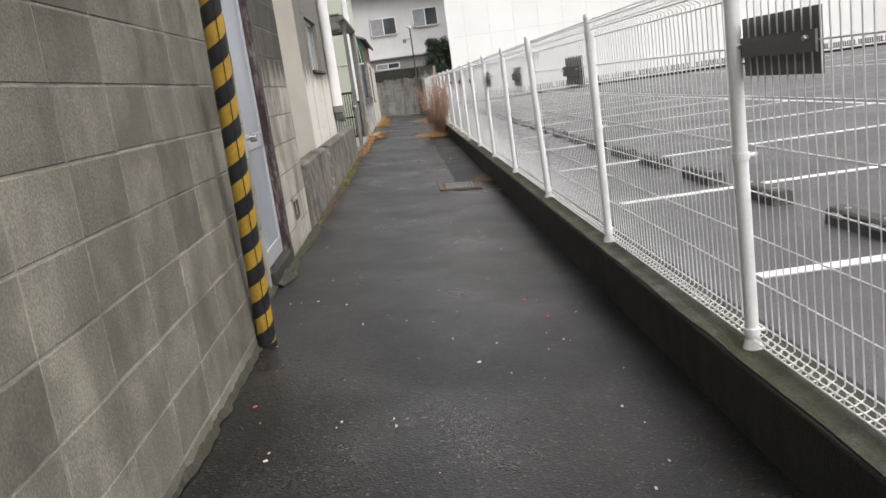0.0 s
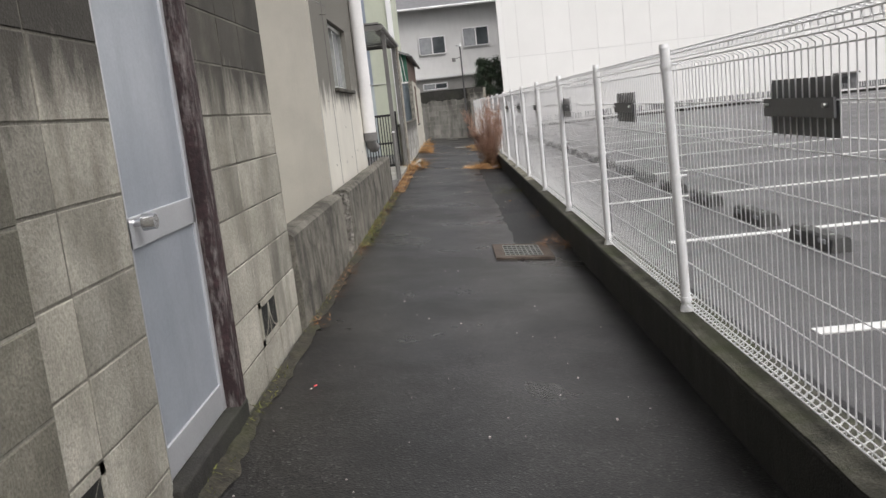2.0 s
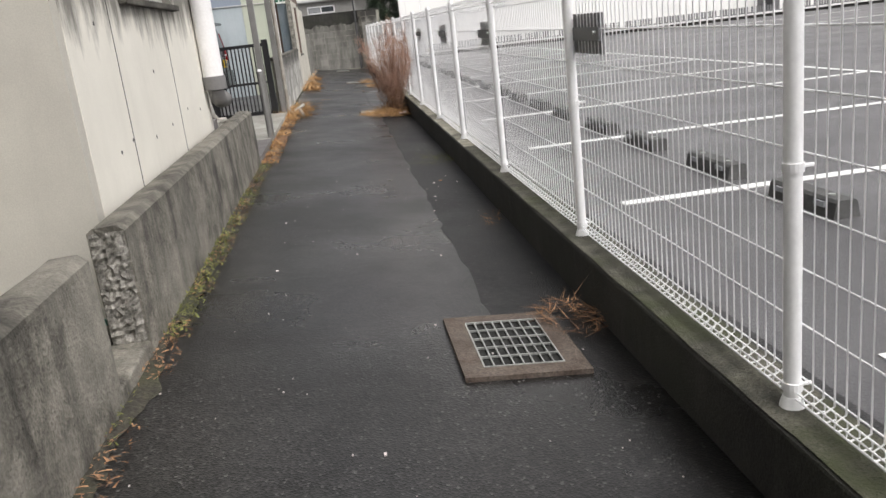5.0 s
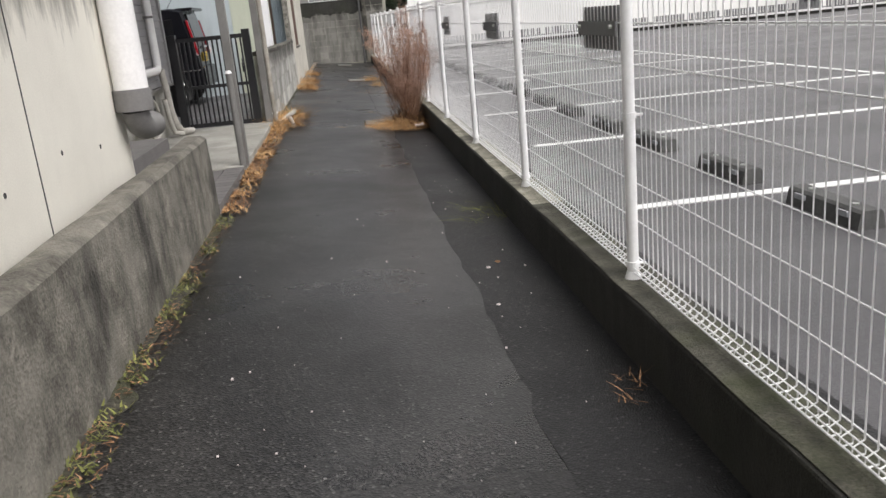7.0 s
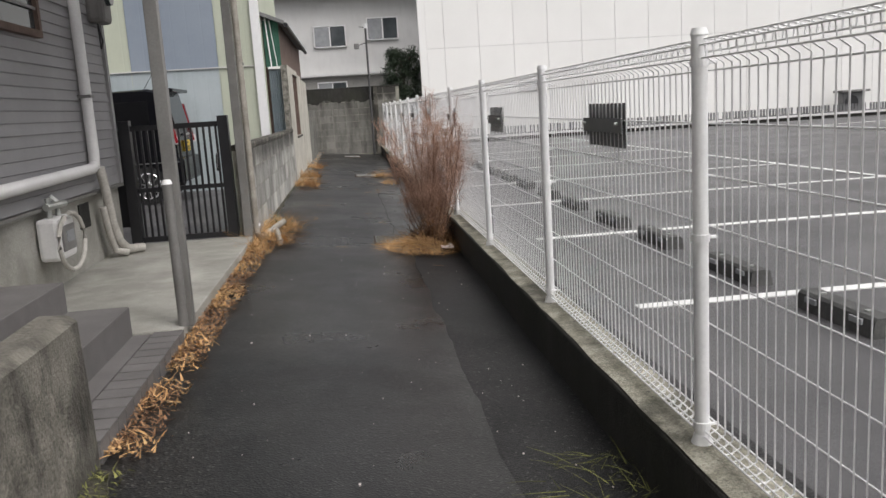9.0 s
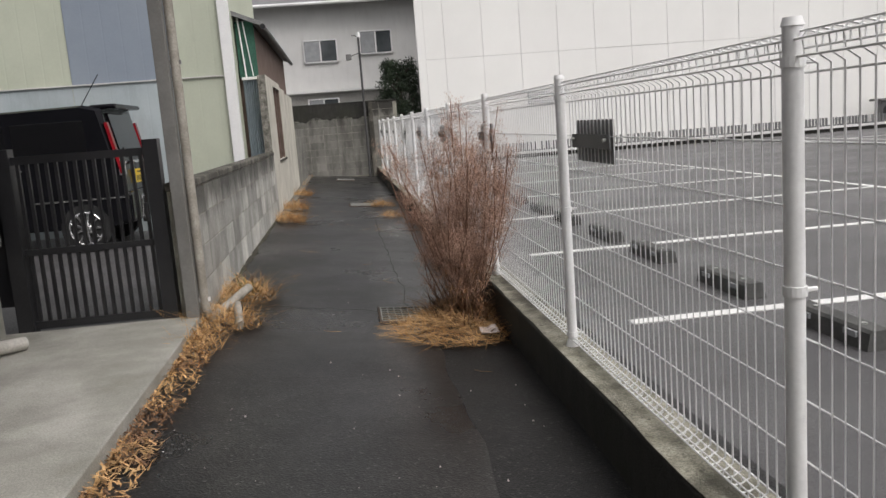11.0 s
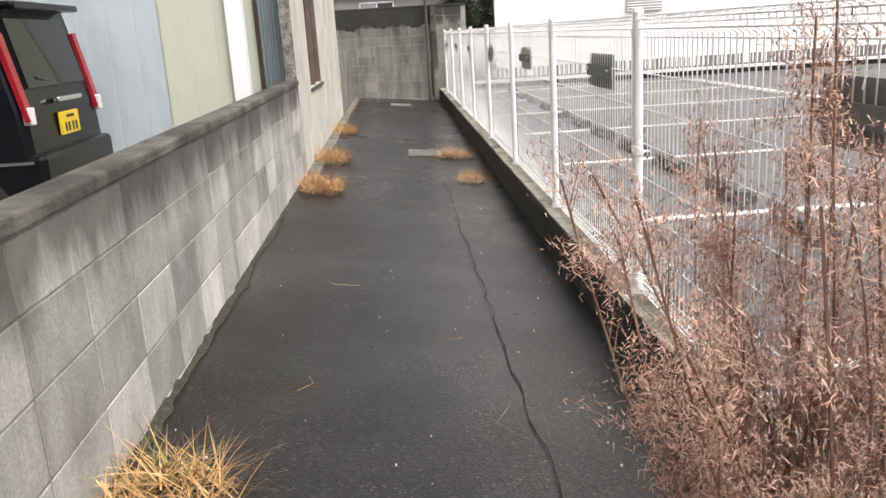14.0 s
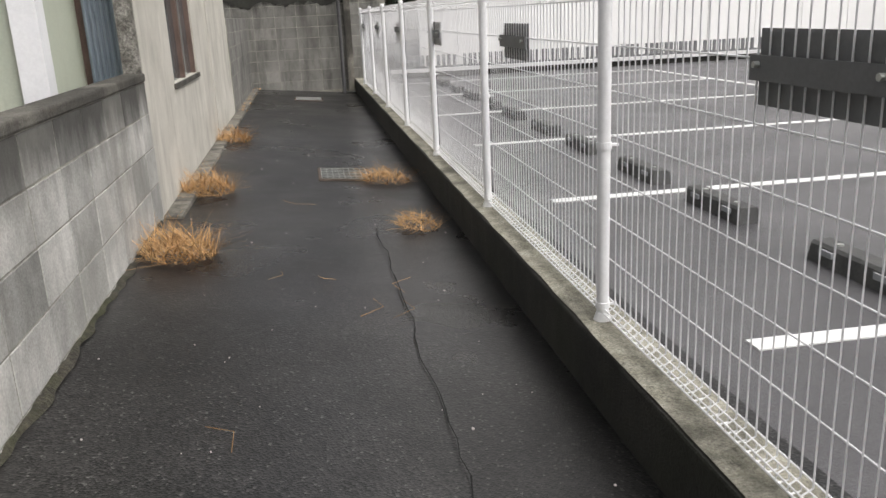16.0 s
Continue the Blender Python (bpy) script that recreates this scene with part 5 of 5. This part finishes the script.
# ---- tree beyond the end wall ----
def tree():
    t = thing("tree", "dark evergreen tree behind the end wall", "tree", at=(2.1, 38.3, -0.3))
    r = random.Random(5)
    cx, cy = 2.1, 38.4
    part("trunk", P([(cx, cy, -0.3), (cx + 0.04, cy, 1.0), (cx - 0.04, cy + 0.05, 2.0), (cx, cy, 2.9)], 0.11, 10), BARK, t)
    for k in range(11):
        a, z = k * 2.4, 0.9 + 0.17 * k
        part("limb", P([(cx, cy, z), (cx + 0.3 * math.cos(a), cy + 0.3 * math.sin(a), z + 0.22), (cx + 0.62 * math.cos(a), cy + 0.62 * math.sin(a), z + 0.4)], 0.025, 5), BARK, t)
    verts, faces = [], []
    clumps = []
    for k in range(120):
        u = r.random()
        z = 1.1 + 2.1 * u
        wide = 0.86 * (1 - 0.75 * max(0.0, u - 0.3) ** 1.5) * (0.45 + 0.55 * r.random())
        a = r.random() * 6.283
        clumps.append((cx + wide * math.cos(a), cy + 0.8 * wide * math.sin(a), z))
    for c in clumps:
        for _ in range(150):
            d = Vector((r.gauss(0, 1), r.gauss(0, 1), r.gauss(0, 1)))
            p = Vector(c) + d.normalized() * 0.24 * r.random() ** 0.5
            u = Vector((r.random() - 0.5, r.random() - 0.5, r.random() - 0.5)).normalized() * 0.035
            w = u.cross(d).normalized() * 0.016
            i = len(verts)
            verts += [p - u, p + w, p + u, p - w]
            faces.append((i, i + 1, i + 2, i + 3))
    me = bpy.data.meshes.new("crown")
    me.from_pydata([tuple(v) for v in verts], [], faces)
    me.materials.append(LEAF)
    cr = new("crown", me)
    cr.parent = t
    cr.location = -t.location


tree()

# ---- small litter on the ground ----
def scrap(name, x, y, s, mat, label):
    bm = bmesh.new()
    bmesh.ops.create_icosphere(bm, subdivisions=1, radius=s)
    for v in bm.verts:
        v.co.z *= 0.35
        v.co += Vector((noise.noise(v.co * 90), noise.noise(v.co * 90 + Vector((5, 0, 0))), 0)) * s * 0.5
    bmesh.ops.translate(bm, verts=bm.verts[:], vec=(x, y, fall(x) + 0.009 + s * 0.2))
    solid(name, bm, mat, label, "litter")


bm = B(-0.055, 0.055, -0.07, 0.07, 0, 0.006)
bmesh.ops.subdivide_edges(bm, edges=bm.edges[:], cuts=4, use_grid_fill=True)
for v in bm.verts:
    v.co.z += 0.03 * noise.noise(v.co * 14)
bmesh.ops.translate(bm, verts=bm.verts[:], vec=(0.9, 16.72, -0.06))
solid("paper_scrap", bm, PAPER, "crumpled pale paper scrap at the weed's foot", "litter")
for x, y, s, mt, lb in ((-0.72, -0.05, 0.009, REDBIT, "small red scrap on the asphalt"), (-0.60, -0.55, 0.009, PAPER, "small white bit on the asphalt"), (-0.72, 3.25, 0.01, REDBIT, "small red scrap on the asphalt"),
                        (-0.63, 1.55, 0.008, PAPER, "small white bit on the asphalt"), (0.2, 0.3, 0.011, PAPER, "small white bit on the asphalt"), (0.55, 1.3, 0.012, REDBIT, "small red scrap on the asphalt"), (0.62, 0.95, 0.012, REDBIT, "small red scrap on the asphalt"),
                        (0.75, 10.7, 0.02, DRYLEAF, "dry leaf on the asphalt"), (0.68, 10.6, 0.016, PAPER, "pale scrap on the asphalt"), (0.62, 10.0, 0.012, PAPER, "pale scrap on the asphalt"), (-0.5, 8.1, 0.01, PAPER, "pale bit on the asphalt")):
    scrap("scrap", x, y, s, mt, lb)
bm = bmesh.new()
for _ in range(1500):
    y = -2.5 + 36 * rng.random()
    x = -0.85 + 1.75 * rng.random()
    s = 0.0025 + 0.004 * rng.random() ** 3
    m = Matrix.Translation((x, y, fall(x) + 0.011)) @ Matrix.Diagonal((s, s * (1 + rng.random()), s * 0.6, 1))
    bmesh.ops.create_cube(bm, size=1.4, matrix=m) if _ < 520 else None
solid("grit", bm, PAPER, "pale grit and specks scattered over the asphalt", "grit", kind="stuff")
bm = bmesh.new()
for _ in range(16):
    y, x = 16 + 9 * rng.random(), -0.7 + 1.6 * rng.random()
    a = rng.random() * 6.28
    L = 0.05 + 0.14 * rng.random()
    pipe(bm, [(x, y, fall(x) + 0.014), (x + L * math.cos(a), y + L * math.sin(a), fall(x + L * math.cos(a)) + 0.02), (x + 1.6 * L * math.cos(a + 0.5), y + 1.6 * L * math.sin(a + 0.5), fall(x + 1.6 * L * math.cos(a + .5)) + 0.016)], 0.0012, 4)
solid("straw_bits", bm, STRAW, "loose dry stalks scattered on the asphalt", "straw", kind="stuff")

# ---- pieces of walls and claddings ----
CACHE = {}


def cached(key, make):
    if key not in CACHE:
        CACHE[key] = make()
    return CACHE[key]


HOLES = ((-0.965, 1.19, 0.2205), (-0.955, 3.33, 0.2205))
for wall, x, ys, y_end, zs, mat, y_first in PIECES:
    top = max(v.co.z for v in wall.data.vertices)
    for i, ya in enumerate(ys):
        yb = ys[i + 1] if i + 1 < len(ys) else y_end
        ya, yb = max(ya, y_first), min(yb, y_end)
        if yb - ya < 0.03:
            continue
        for q, za in enumerate(zs):
            zb = min(zs[q + 1] if q + 1 < len(zs) else za + zs[-1] - zs[-2], top)
            if zb - za < 0.03 or any(abs(x - hx) < 0.01 and abs(ya - hy) < 0.03 and abs(za - hz) < 0.03 for hx, hy, hz in HOLES):
                continue
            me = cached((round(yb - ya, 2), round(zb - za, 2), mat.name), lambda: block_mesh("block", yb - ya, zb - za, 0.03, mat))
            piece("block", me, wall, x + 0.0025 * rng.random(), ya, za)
# end wall, facing the lane
for k in range(8):
    for j in range(10):
        z = -0.05 + 0.2 * j
        me = cached(("end", 0.4), lambda: block_mesh("block", 0.4, 0.2, 0.03, BLOCK_END, "y"))
        piece("block", me, end, -1.6 + 0.4 * k, 34.999 - 0.002 * rng.random(), z)
# edge tiles of the steps
st, ya, yb = STEP_TILE
for k in range(13):
    y = ya + 0.12 * k
    me = cached("etile", lambda: meshed("tile", B(-0.160, 0, 0.006, 0.114, 0.0, 0.012, 0.002), TILE))
    piece("tile", me, st, -0.925, y, 0.124)
    me = cached("ftile", lambda: meshed("tile", B(-0.012, 0, 0.006, 0.114, 0.0, 0.115, 0.002), TILE))
    piece("tile", me, st, -0.928, y, 0.006)
# cladding panels
cl, cx, cy = PANELS
for j in range(5):
    piece("panel", cached("clad_edge", lambda: meshed("panel", B(0.005, 0.595, -0.02, 0, 0.005, 2.995, 0.006), PANEL)), cl, 2.86, cy, 0.15 + 3.0 * j)
for i in range(1, 34):
    for j in range(5):
        me = cached("clad", lambda: meshed("panel", B(0.005, 1.175, -0.02, 0, 0.005, 2.995, 0.006), PANEL))
        piece("panel", me, cl, cx - 0.42 + 1.18 * i, cy, 0.15 + 3.0 * j)
